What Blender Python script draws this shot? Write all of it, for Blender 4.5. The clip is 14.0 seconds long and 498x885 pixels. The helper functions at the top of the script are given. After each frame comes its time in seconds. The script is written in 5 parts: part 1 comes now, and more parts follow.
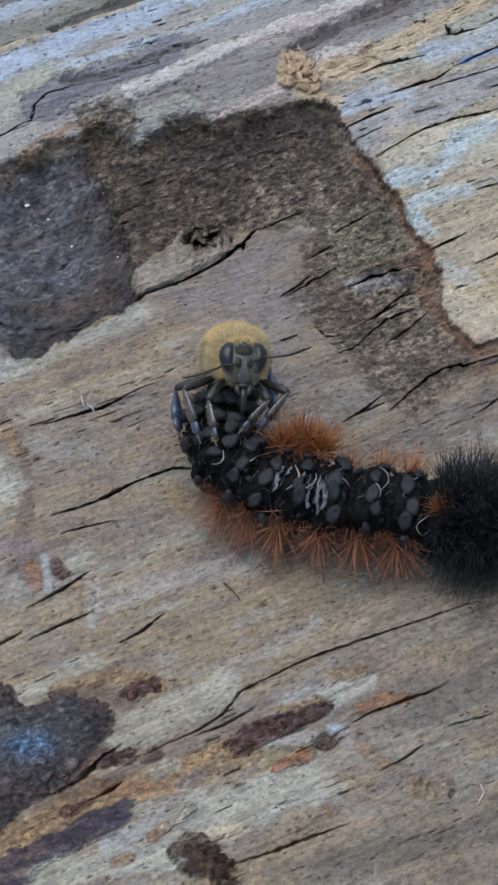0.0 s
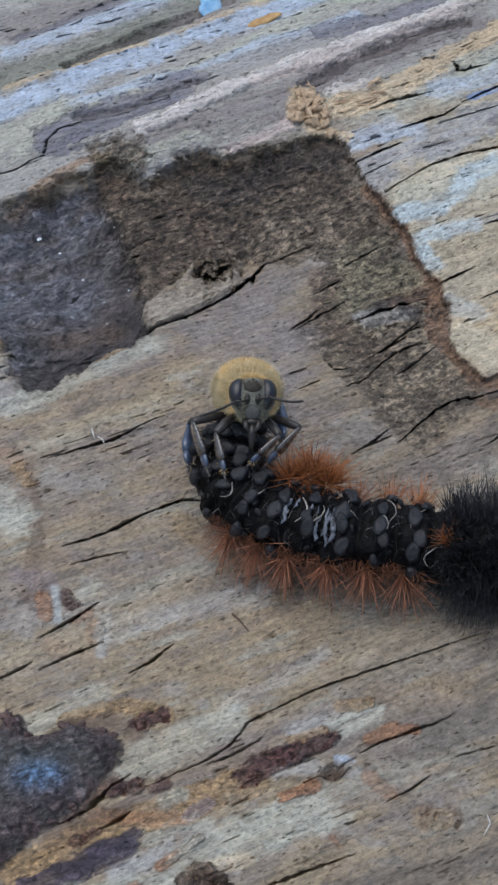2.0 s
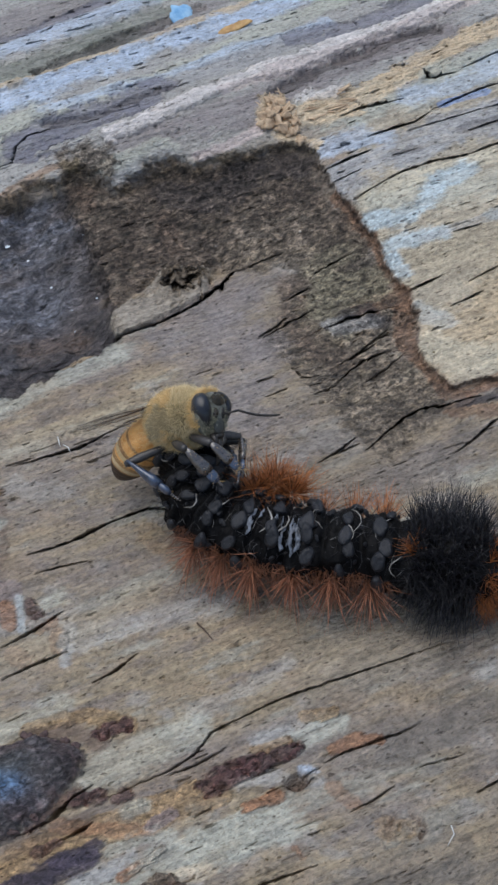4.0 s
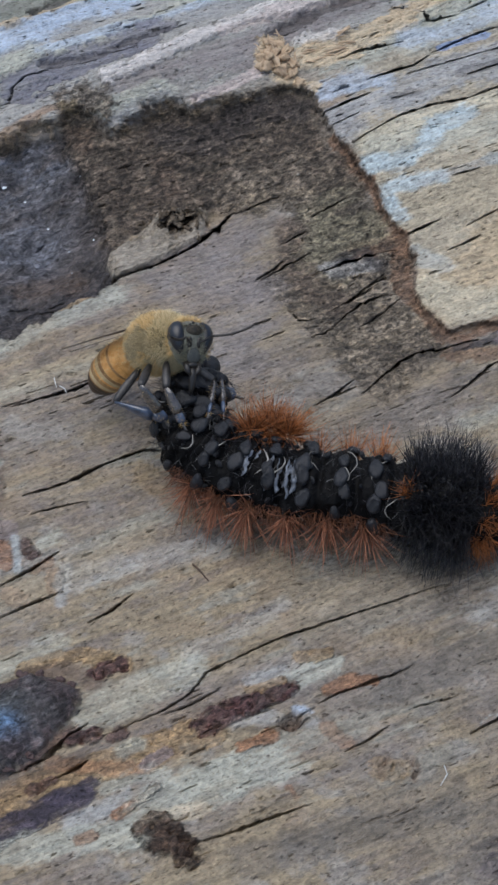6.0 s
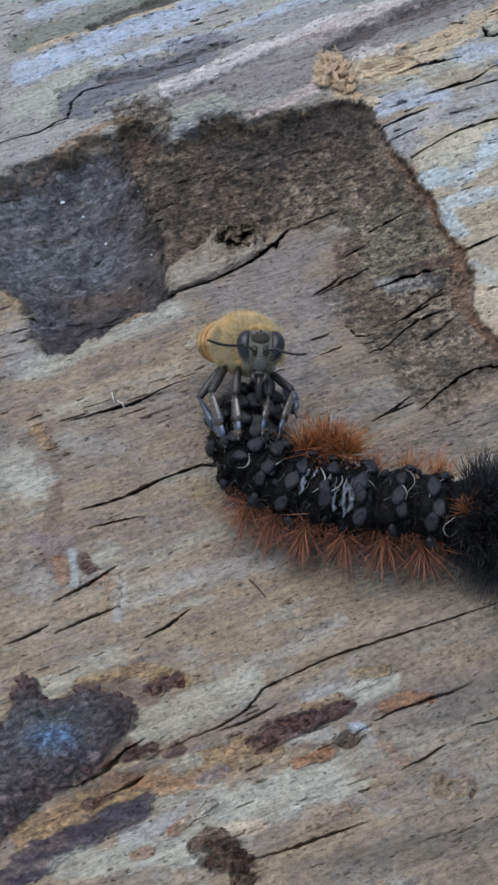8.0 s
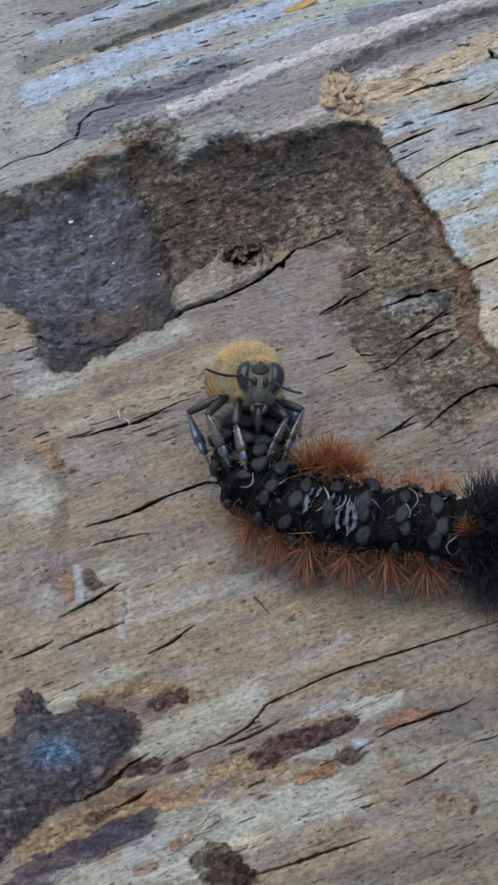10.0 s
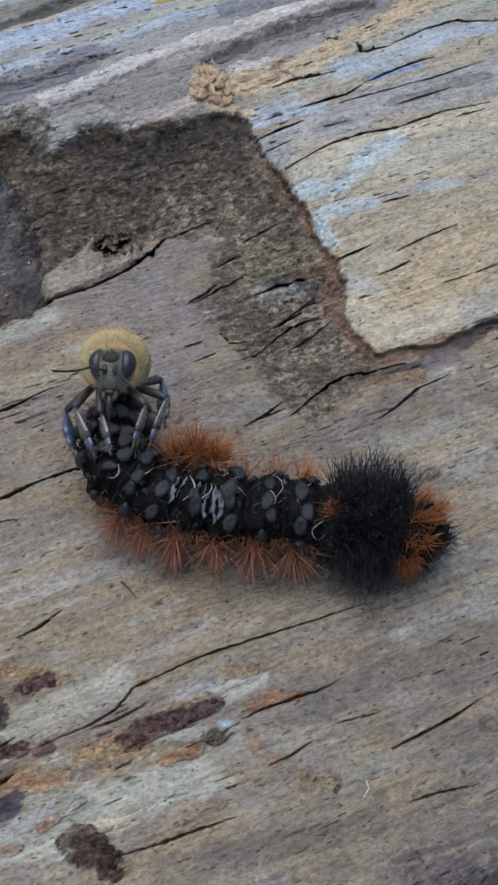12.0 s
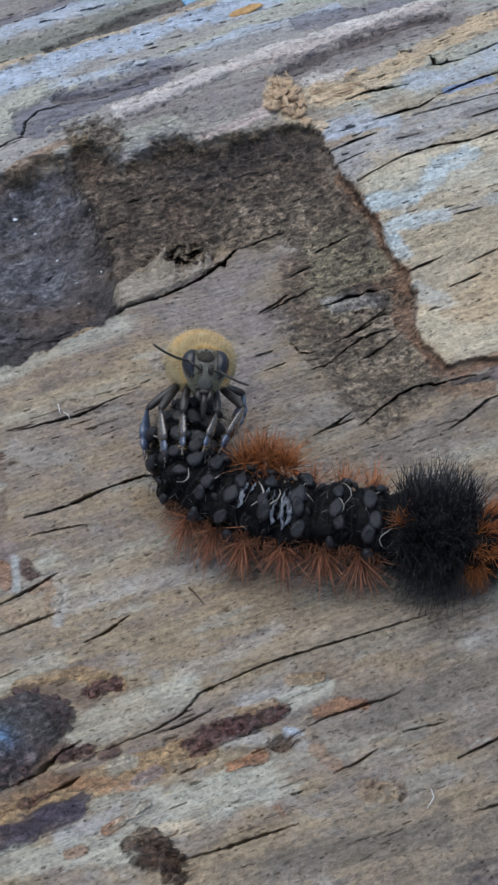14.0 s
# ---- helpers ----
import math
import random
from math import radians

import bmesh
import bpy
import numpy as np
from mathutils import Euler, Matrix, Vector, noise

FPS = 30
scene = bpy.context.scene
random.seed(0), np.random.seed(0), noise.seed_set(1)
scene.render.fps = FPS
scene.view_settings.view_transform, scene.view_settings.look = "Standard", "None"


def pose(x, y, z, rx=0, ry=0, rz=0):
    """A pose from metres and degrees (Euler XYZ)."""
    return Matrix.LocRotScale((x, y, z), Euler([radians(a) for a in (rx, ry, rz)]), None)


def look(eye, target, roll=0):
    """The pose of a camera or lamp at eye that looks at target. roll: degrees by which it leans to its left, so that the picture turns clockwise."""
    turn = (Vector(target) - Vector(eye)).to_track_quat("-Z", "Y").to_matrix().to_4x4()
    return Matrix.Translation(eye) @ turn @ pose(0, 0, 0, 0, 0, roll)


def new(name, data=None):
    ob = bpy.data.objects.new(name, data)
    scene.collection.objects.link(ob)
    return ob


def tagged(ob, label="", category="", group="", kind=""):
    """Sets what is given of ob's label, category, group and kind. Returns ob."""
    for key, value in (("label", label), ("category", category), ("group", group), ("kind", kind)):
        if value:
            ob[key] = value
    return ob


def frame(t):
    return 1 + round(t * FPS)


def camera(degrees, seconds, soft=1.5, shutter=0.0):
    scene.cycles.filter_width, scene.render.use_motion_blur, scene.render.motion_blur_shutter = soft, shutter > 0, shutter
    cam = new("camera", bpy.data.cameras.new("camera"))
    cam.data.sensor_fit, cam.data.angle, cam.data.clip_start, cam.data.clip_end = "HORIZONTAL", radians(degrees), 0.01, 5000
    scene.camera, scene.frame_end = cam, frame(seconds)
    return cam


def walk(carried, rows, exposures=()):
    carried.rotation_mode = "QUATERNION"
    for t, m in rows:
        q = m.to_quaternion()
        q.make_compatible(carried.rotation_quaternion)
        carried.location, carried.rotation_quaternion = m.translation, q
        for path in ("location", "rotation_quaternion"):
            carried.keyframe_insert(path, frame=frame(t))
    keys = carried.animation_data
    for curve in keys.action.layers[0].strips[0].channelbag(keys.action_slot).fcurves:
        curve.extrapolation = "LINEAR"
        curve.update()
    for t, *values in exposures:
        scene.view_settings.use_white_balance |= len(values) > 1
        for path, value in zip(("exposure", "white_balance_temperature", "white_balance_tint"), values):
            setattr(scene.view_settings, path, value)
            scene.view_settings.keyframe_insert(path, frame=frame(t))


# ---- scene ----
cam = camera(14.8, 14.0, soft=2.6)
PATH = [
    (0, (-0.00120, -0.09182, 0.10821), (-0.00233, -0.00061, 0.00200), 0.919),
    (0.5, (-0.00331, -0.09200, 0.10853), (-0.00760, -0.00006, 0.00304), -0.408),
    (1, (-0.00187, -0.09238, 0.10828), (-0.00649, 0.00012, 0.00329), -0.506),
    (1.5, (-0.00044, -0.09243, 0.10821), (-0.00428, 0.00038, 0.00346), -0.305),
    (2, (-0.00090, -0.09258, 0.10903), (-0.00303, 0.00040, 0.00439), 0.572),
    (2.5, (-0.00085, -0.09253, 0.10930), (-0.00193, 0.00109, 0.00521), 1.067),
    (2.7, (-0.00054, -0.09262, 0.10985), (-0.00130, 0.00105, 0.00581), 1.203),
    (4.8, (0.00088, -0.09177, 0.10718), (-0.00077, 0.00077, 0.00214), 0.787),
    (5, (0.00073, -0.09188, 0.10693), (-0.00055, -0.00002, 0.00129), 1.018),
    (5.5, (0.00133, -0.09210, 0.10733), (-0.00030, -0.00095, 0.00109), 0.848),
    (6, (0.00066, -0.09258, 0.10827), (-0.00016, -0.00188, 0.00163), 1.539),
    (6.5, (0.00024, -0.09248, 0.10852), (-0.00196, -0.00183, 0.00186), 0.914),
    (7, (0.00060, -0.09245, 0.10803), (-0.00292, -0.00136, 0.00178), 0.279),
    (7.5, (0.00009, -0.09224, 0.10815), (-0.00398, -0.00112, 0.00194), 0.164),
    (10, (0.00082, -0.09313, 0.10872), (-0.00476, -0.00070, 0.00372), -0.179),
    (10.5, (0.00174, -0.09330, 0.10810), (-0.00201, -0.00062, 0.00323), 0.599),
    (11, (0.00250, -0.09433, 0.10879), (0.00391, -0.00155, 0.00395), 2.942),
    (11.5, (0.00293, -0.09466, 0.10875), (0.00567, -0.00178, 0.00403), 3.531),
    (12, (0.00222, -0.09462, 0.10904), (0.00496, -0.00191, 0.00417), 3.599),
    (12.5, (0.00178, -0.09479, 0.10868), (0.00261, -0.00193, 0.00392), 2.996),
    (13, (0.00220, -0.09510, 0.10901), (0.00154, -0.00223, 0.00425), 2.563),
    (13.5, (0.00205, -0.09519, 0.10923), (0.00015, -0.00209, 0.00468), 2.053),
    (14, (0.00237, -0.09558, 0.10880), (-0.00010, -0.00194, 0.00475), 1.872),
]
walk(cam, [(t, look(eye, target, roll)) for t, eye, target, roll in PATH])

# ---- light: open shade under a bright sky ----
world = bpy.data.worlds.new("sky")
scene.world = world
world.use_nodes = True
wn = world.node_tree.nodes
sky = wn.new("ShaderNodeTexSky")
sky.sky_type, sky.sun_disc = "NISHITA", False
sky.sun_elevation, sky.sun_rotation = radians(76), radians(-70)
sky.sun_intensity = 0.6
sky.dust_density, sky.air_density, sky.ozone_density = 2.0, 1.0, 2.0
world.node_tree.links.new(sky.outputs[0], wn["Background"].inputs[0])
wn["Background"].inputs[1].default_value = 0.11
sun = new("sun", bpy.data.lights.new("sun", "SUN"))
sun.data.energy, sun.data.angle, sun.data.color = 1.5, radians(75), (0.975, 0.985, 0.965)
sun.matrix_world = look((-0.12, 0.03, 0.5), (0, 0, 0))
scene.view_settings.exposure = 0.32

MM = 0.001
GRAIN = 28.0


# ---- material helpers ----
def material(name):
    m = bpy.data.materials.new(name)
    m.use_nodes = True
    return m, m.node_tree.nodes, m.node_tree.links, m.node_tree.nodes["Principled BSDF"]


def scaled(nodes, links, scale, source="Object", turn=0.0):
    co, mp = nodes.new("ShaderNodeTexCoord"), nodes.new("ShaderNodeMapping")
    mp.inputs["Scale"].default_value = scale
    mp.inputs["Rotation"].default_value = (0, 0, turn)
    links.new(co.outputs[source], mp.inputs[0])
    return mp.outputs[0]


def grainy(nodes, links, vector, detail=4.0, rough=0.6, distortion=0.0, scale=1.0):
    n = nodes.new("ShaderNodeTexNoise")
    n.inputs["Scale"].default_value, n.inputs["Detail"].default_value = scale, detail
    n.inputs["Roughness"].default_value, n.inputs["Distortion"].default_value = rough, distortion
    links.new(vector, n.inputs["Vector"])
    return n.outputs["Fac"]


def ramp(nodes, links, fac, stops):
    r = nodes.new("ShaderNodeValToRGB")
    e = r.color_ramp.elements
    while len(e) < len(stops):
        e.new(0.5)
    for k, (p, c) in zip(e, stops):
        k.position, k.color = p, (*c, 1) if len(c) == 3 else c
    links.new(fac, r.inputs[0])
    return r.outputs[0]


def mix(nodes, links, fac, a, b, how="MIX"):
    n = nodes.new("ShaderNodeMix")
    n.data_type, n.blend_type = "RGBA", how
    for socket, v in ((n.inputs[0], fac), (n.inputs[6], a), (n.inputs[7], b)):
        if isinstance(v, (int, float)):
            socket.default_value = v
        elif isinstance(v, tuple):
            socket.default_value = (*v, 1)
        else:
            links.new(v, socket)
    return n.outputs[2]


def maths(nodes, links, op, a, b=0.0, clamp=False):
    n = nodes.new("ShaderNodeMath")
    n.operation, n.use_clamp = op, clamp
    for socket, v in zip(n.inputs, (a, b)):
        if isinstance(v, (int, float)):
            socket.default_value = v
        else:
            links.new(v, socket)
    return n.outputs[0]


def bumped(nodes, links, shader, height, distance, strength=1.0, normal=None):
    b = nodes.new("ShaderNodeBump")
    b.inputs["Strength"].default_value, b.inputs["Distance"].default_value = strength, distance
    links.new(height, b.inputs["Height"])
    if normal is not None:
        links.new(normal, b.inputs["Normal"])
    links.new(b.outputs[0], shader.inputs["Normal"])
    return b.outputs[0]


def plain(name, dark, light, rough=0.6, scale=900.0, bump=0.00003, stretch=(1, 1, 1), sheen=0.0, clear=0.0, vary=0.0, shine=0.5):
    """Two tones of one surface broken up by grain at two scales, with fine relief."""
    m, nodes, links, shader = material(name)
    v = scaled(nodes, links, tuple(scale * s for s in stretch))
    a = grainy(nodes, links, v, 5.0, 0.65)
    b = grainy(nodes, links, v, 2.0, 0.5, 0.0, 0.22)
    f = maths(nodes, links, "ADD", maths(nodes, links, "MULTIPLY", a, 0.6), maths(nodes, links, "MULTIPLY", b, 0.4))
    col = ramp(nodes, links, f, [(0.36, dark), (0.64, light)])
    if vary:
        info = nodes.new("ShaderNodeObjectInfo")
        col = mix(nodes, links, maths(nodes, links, "MULTIPLY", info.outputs["Random"], vary), col, dark)
    links.new(col, shader.inputs["Base Color"])
    rr = maths(nodes, links, "ADD", maths(nodes, links, "MULTIPLY", a, 0.3), rough - 0.15)
    links.new(rr, shader.inputs["Roughness"])
    shader.inputs["Sheen Weight"].default_value = sheen
    shader.inputs["Specular IOR Level"].default_value = shine
    shader.inputs["Coat Weight"].default_value = clear
    if bump:
        bumped(nodes, links, shader, a, bump)
    return m


def hairy(name, root, tip, rough=0.55):
    """Bristles: tone varies from hair to hair."""
    m, nodes, links, shader = material(name)
    geo = nodes.new("ShaderNodeNewGeometry")
    links.new(ramp(nodes, links, geo.outputs["Random Per Island"], [(0.0, root), (1.0, tip)]), shader.inputs["Base Color"])
    shader.inputs["Roughness"].default_value = rough
    return m


def wood_material():
    """Grain, granules, pores and crumbs over the painted tones of the log."""
    m, nodes, links, shader = material("weathered_wood")

    def attribute(name, output):
        a = nodes.new("ShaderNodeAttribute")
        a.attribute_name = name
        return a.outputs[output]

    noisy = lambda scale, detail=4.0, rough=0.6, twist=0.0: grainy(nodes, links, scaled(nodes, links, scale), detail, rough, twist)
    times = lambda a, b: maths(nodes, links, "MULTIPLY", a, b)
    plus = lambda a, b: maths(nodes, links, "ADD", a, b)
    granule = noisy((1900, 2700, 2700), 4.0, 0.68, 0.4)
    line = noisy((170, 2500, 2300), 4.0, 0.62, 0.15)
    patch = noisy((430, 900, 900), 5.0, 0.66, 0.5)
    speck = noisy((2900, 4300, 4300), 2.0, 0.6)
    pore = noisy((1500, 3600, 3300), 2.0, 0.55)
    crumble = noisy((1500, 2000, 2000), 5.0, 0.75, 0.6)
    crumbly, damp = attribute("crumbly", "Fac"), attribute("damp", "Fac")
    blend = plus(plus(times(granule, 0.42), times(line, 0.26)), times(patch, 0.32))
    fac = ramp(nodes, links, blend, [(0.415, (0, 0, 0)), (0.585, (1, 1, 1))])
    col = mix(nodes, links, fac, attribute("tone_dark", "Color"), attribute("tone_light", "Color"))
    # pores and specks
    col = mix(nodes, links, 0.85, col, ramp(nodes, links, pore, [(0.28, (0.16, 0.13, 0.11)), (0.36, (1, 1, 1))]), "MULTIPLY")
    col = mix(nodes, links, 0.72, col, ramp(nodes, links, speck, [(0.30, (0.50, 0.47, 0.44)), (0.43, (1, 1, 1)), (0.58, (1, 1, 1)), (0.70, (1.28, 1.27, 1.25))]), "MULTIPLY")
    # crumbly rotten wood
    grit = ramp(nodes, links, crumble, [(0.36, (0.22, 0.20, 0.18)), (0.46, (0.80, 0.79, 0.78)), (0.54, (1.2, 1.19, 1.16)), (0.64, (2.3, 2.22, 2.1))])
    col = mix(nodes, links, crumbly, col, mix(nodes, links, 1.0, col, grit, "MULTIPLY"))
    links.new(col, shader.inputs["Base Color"])
    links.new(maths(nodes, links, "SUBTRACT", plus(times(granule, 0.35), 0.52), times(damp, 0.34)), shader.inputs["Roughness"])
    shader.inputs["Coat Roughness"].default_value = 0.22
    links.new(times(damp, 0.15), shader.inputs["Coat Weight"])
    relief = plus(plus(times(granule, 1.1), times(line, 0.4)), plus(times(pore, 0.8), times(times(crumble, crumbly), 2.2)))
    bumped(nodes, links, shader, relief, 0.00030, 1.0)
    return m


# ---- surface of the log ----
# outlines and cracks of the weathered surface, in millimetres
EDGE = [(-26.4, 29.0), (-24.2, 30.6), (-21.5, 32.5), (-19.0, 34.3), (-17.8, 34.6), (-17.0, 35.6), (-15.6, 35.9), (-14.4, 35.2), (-12.4, 33.9), (-10.3, 36.3), (-8.4, 37.5), (-6.2, 37.2), (-2.8, 38.6), (-1.6, 38.6), (1.3, 40.3), (3.3, 39.9), (4.2, 39.1), (5.1, 36.5), (5.9, 34.0), (7.2, 32.5), (7.9, 31.2), (8.8, 29.2), (9.2, 28.8), (9.9, 26.4), (10.7, 23.7), (11.8, 22.1), (12.7, 19.8), (12.3, 16.0), (13.2, 14.1), (14.8, 11.8), (14.9, 11.6), (16.9, 12.3), (19.9, 13.1), (23.7, 15.5)]
BROWN = [(-17.7, 37.2), (-13.0, 33.9), (-10.8, 35.6), (-8.4, 37.4), (-5.0, 37.0), (-1.6, 38.6), (1.3, 40.3), (4.7, 38.1), (5.4, 36.3), (6.2, 32.6), (8.1, 32.0), (9.9, 26.4), (11.8, 22.1), (12.7, 19.8), (12.3, 16.0), (14.8, 11.5), (14.7, 8.8), (10.3, 4.5), (7.8, 6.2), (4.3, 11.4), (0.7, 16.8), (2.4, 24.8), (-2.2, 24.6), (-8.6, 24.3), (-12.4, 18.9), (-13.9, 24.1), (-17.2, 31.7)]
HOLLOW = [(-31.5, 24.7), (-26.4, 28.5), (-21.5, 32.3), (-17.7, 33.8), (-16.2, 30.2), (-14.6, 27.4), (-13.4, 22.6), (-12.3, 18.3), (-12.1, 15.8), (-14.2, 14.1), (-16.3, 12.3), (-18.3, 10.3), (-20.6, 9.0), (-21.5, 10.9), (-22.3, 13.0), (-23.4, 14.9), (-24.7, 16.2), (-26.0, 17.7)]
CHIP = [(-12.4, 18.5), (-11.2, 20.2), (-9.4, 22.1), (-8.6, 23.8), (-6.7, 24.7), (-4.5, 24.6), (-4.3, 23.8), (-4.7, 21.6), (-6.9, 19.6), (-9.1, 17.8), (-11.7, 16.2)]
BARK = [(-32.0, -30.0), (-24.0, -27.0), (-21.5, -25.5), (-21.0, -24.8), (-19.5, -24.4), (-19.2, -23.0), (-18.9, -21.3), (-17.8, -20.9), (-17.3, -21.9), (-16.6, -22.6), (-14.1, -21.6), (-12.9, -21.6), (-11.0, -22.7), (-10.7, -24.4), (-11.6, -25.9), (-12.8, -27.5), (-14.1, -28.8), (-15.5, -30.0), (-16.8, -31.3), (-18.6, -33.8), (-20.5, -35.4), (-25.0, -38.5), (-32.0, -42.0)]
CRACKS_A = [
    (0.34, 1.6, [(-11.9, 16.0), (-8.2, 18.1), (-5.4, 20.4), (-3.3, 22.9), (-2.4, 24.4), (1.5, 27.1)]),
    (0.16, 0.6, [(2.1, 21.3), (3.8, 22.8)]),
    (0.14, 0.6, [(4.2, 24.4), (5.8, 25.7), (7.3, 26.8)]),
    (0.2, 0.9, [(12.2, 22.1), (14.3, 23.7)]),
    (0.16, 0.8, [(4.5, 17.7), (6.8, 19.1), (9.3, 20.2), (11.1, 20.7)]),
    (0.15, 0.6, [(-9.0, -26.2), (-7.0, -25.0), (-5.1, -24.0), (-3.5, -22.7), (-2.4, -20.9), (-0.0, -19.4), (2.2, -18.0), (4.5, -17.0), (7.5, -15.7), (9.9, -14.7), (12.2, -13.6), (14.3, -12.8)]),
    (0.12, 0.5, [(-5.1, -24.3), (-3.4, -23.5), (-1.5, -22.2)]),
    (0.3, 1.1, [(-16.3, -6.3), (-13.4, -5.0), (-10.7, -3.1), (-7.9, -1.6), (-6.3, -1.5)]),
    (0.16, 0.6, [(-4.9, -5.5), (-2.9, -4.7), (-2.1, -4.4)]),
    (0.2, 0.8, [(-18.3, 2.2), (-15.8, 3.3), (-13.4, 4.3), (-11.6, 5.7), (-10.4, 6.6)]),
    (0.24, 0.8, [(-17.2, -14.5), (-15.1, -12.9), (-13.3, -11.2)]),
    (0.16, 0.6, [(-16.9, -17.0), (-14.8, -15.7), (-12.6, -14.5)]),
]
CRACKS_B = [
    (0.18, 0.7, [(-10.6, -17.1), (-9.2, -16.1), (-7.8, -14.6)]),
    (0.12, 0.5, [(-15.6, -8.0), (-13.6, -7.2), (-11.7, -6.6)]),
    (0.26, 1.1, [(8.4, 4.9), (9.9, 6.8), (11.2, 8.3), (12.5, 9.3), (14.8, 10.0), (17.4, 10.8)]),
    (0.16, 0.5, [(5.2, 3.9), (6.3, 4.5), (7.8, 5.5)]),
    (0.16, 0.6, [(4.7, 3.4), (6.5, 4.9), (7.7, 6.2)]),
    (0.16, 0.6, [(15.1, 4.8), (16.5, 6.1), (18.3, 8.2), (21.0, 9.9)]),
    (0.22, 0.9, [(15.1, -25.1), (17.0, -23.9), (19.3, -22.4), (21.4, -20.7)]),
    (0.14, 0.5, [(16.2, -29.0), (17.9, -28.3), (20.6, -27.5)]),
    (0.1, 0.4, [(11.3, -23.2), (12.9, -22.6), (14.4, -22.1)]),
]
CRACKS_C = [
    (0.12, 0.5, [(6.8, -26.7), (8.3, -25.8), (9.8, -24.6)]),
    (0.18, 0.6, [(5.1, -23.0), (6.4, -22.2), (8.3, -21.3), (10.2, -20.5), (11.4, -19.8)]),
    (0.26, 1.2, [(5.2, 36.7), (6.9, 37.9), (9.1, 39.4)]),
    (0.24, 1.2, [(9.1, 41.2), (10.9, 42.2), (13.0, 43.3), (14.3, 44.7)]),
    (0.13, 0.7, [(14.5, 45.1), (16.6, 46.5), (18.8, 47.9), (20.9, 49.0)]),
    (0.13, 0.7, [(12.4, 42.1), (16.6, 44.2), (20.8, 46.2), (25.3, 48.7)]),
    (0.2, 0.9, [(7.7, 33.0), (9.6, 34.7), (11.9, 36.6), (14.4, 37.9), (17.4, 39.0), (21.6, 41.5), (25.8, 43.0)]),
    (0.12, 0.6, [(17.5, 42.1), (19.6, 43.2), (22.2, 44.6)]),
    (0.2, 0.9, [(13.7, 50.2), (14.4, 49.2), (16.7, 50.1)]),
    (0.17, 0.8, [(17.3, 50.7), (20.5, 52.9), (23.3, 54.4), (26.5, 54.6), (28.7, 55.5)]),
    (0.12, 0.6, [(6.3, 43.5), (8.9, 45.1), (12.0, 46.5)]),
    (0.14, 0.6, [(10.9, 38.6), (13.0, 39.6)]),
    (0.13, 0.6, [(5.9, 35.0), (8.1, 36.6)]),
    (0.1, 0.5, [(22.6, 40.7), (25.2, 42.0)]),
    (0.1, 0.5, [(15.7, 28.9), (18.1, 30.0)]),
    (0.22, 0.8, [(12.2, 22.3), (13.6, 23.1), (14.6, 23.8)]),
    (0.15, 0.6, [(15.3, 20.5), (16.9, 21.5), (18.0, 22.3)]),
    (0.1, 0.4, [(16.9, 23.3), (19.3, 25.0), (21.8, 26.5)]),
    (0.1, 0.4, [(20.5, 19.9), (22.9, 21.1), (25.5, 22.5)]),
]
CRACKS_D = [
    (0.14, 0.5, [(6.1, 12.0), (8.3, 14.6), (10.6, 15.9)]),
    (0.12, 0.5, [(0.3, 16.8), (2.5, 18.8), (4.3, 20.2)]),
    (0.12, 0.5, [(6.1, 13.9), (7.9, 15.5), (10.2, 18.1)]),
    (0.12, 0.4, [(8.3, 12.1), (10.1, 13.7), (11.4, 15.3)]),
    (0.18, 0.6, [(-3.0, -34.0), (-0.2, -32.9), (2.7, -31.6), (4.8, -30.7)]),
    (0.12, 0.4, [(4.0, -28.6), (5.1, -28.1)]),
    (0.2, 0.7, [(-11.9, -29.6), (-10.5, -28.6), (-9.8, -28.0)]),
    (0.3, 0.8, [(-14.8, -29.4), (-12.7, -28.1), (-11.1, -26.1), (-10.0, -25.2)]),
    (0.12, 0.6, [(-29.1, 31.0), (-27.0, 33.3), (-24.1, 34.5), (-21.9, 36.8), (-21.7, 38.6), (-20.8, 40.1), (-15.5, 42.7), (-11.6, 44.4)]),
    (0.18, 0.7, [(-0.3, 46.1), (2.7, 48.0)]),
    (0.14, 0.6, [(-0.1, 16.7), (1.1, 17.9), (2.2, 19.2)]),
    (0.14, 0.6, [(6.2, 14.0), (7.7, 15.1), (9.2, 16.5)]),
    (0.12, 0.5, [(4.4, 10.6), (6.2, 12.0)]),
    (0.12, 0.5, [(2.6, 13.5), (3.5, 12.3), (4.7, 12.7)]),
    (0.15, 0.7, [(-22.6, -18.9), (-20.8, -17.5)]),
    (0.15, 0.6, [(-20.2, -18.2), (-18.7, -17.4), (-17.5, -16.5)]),
]
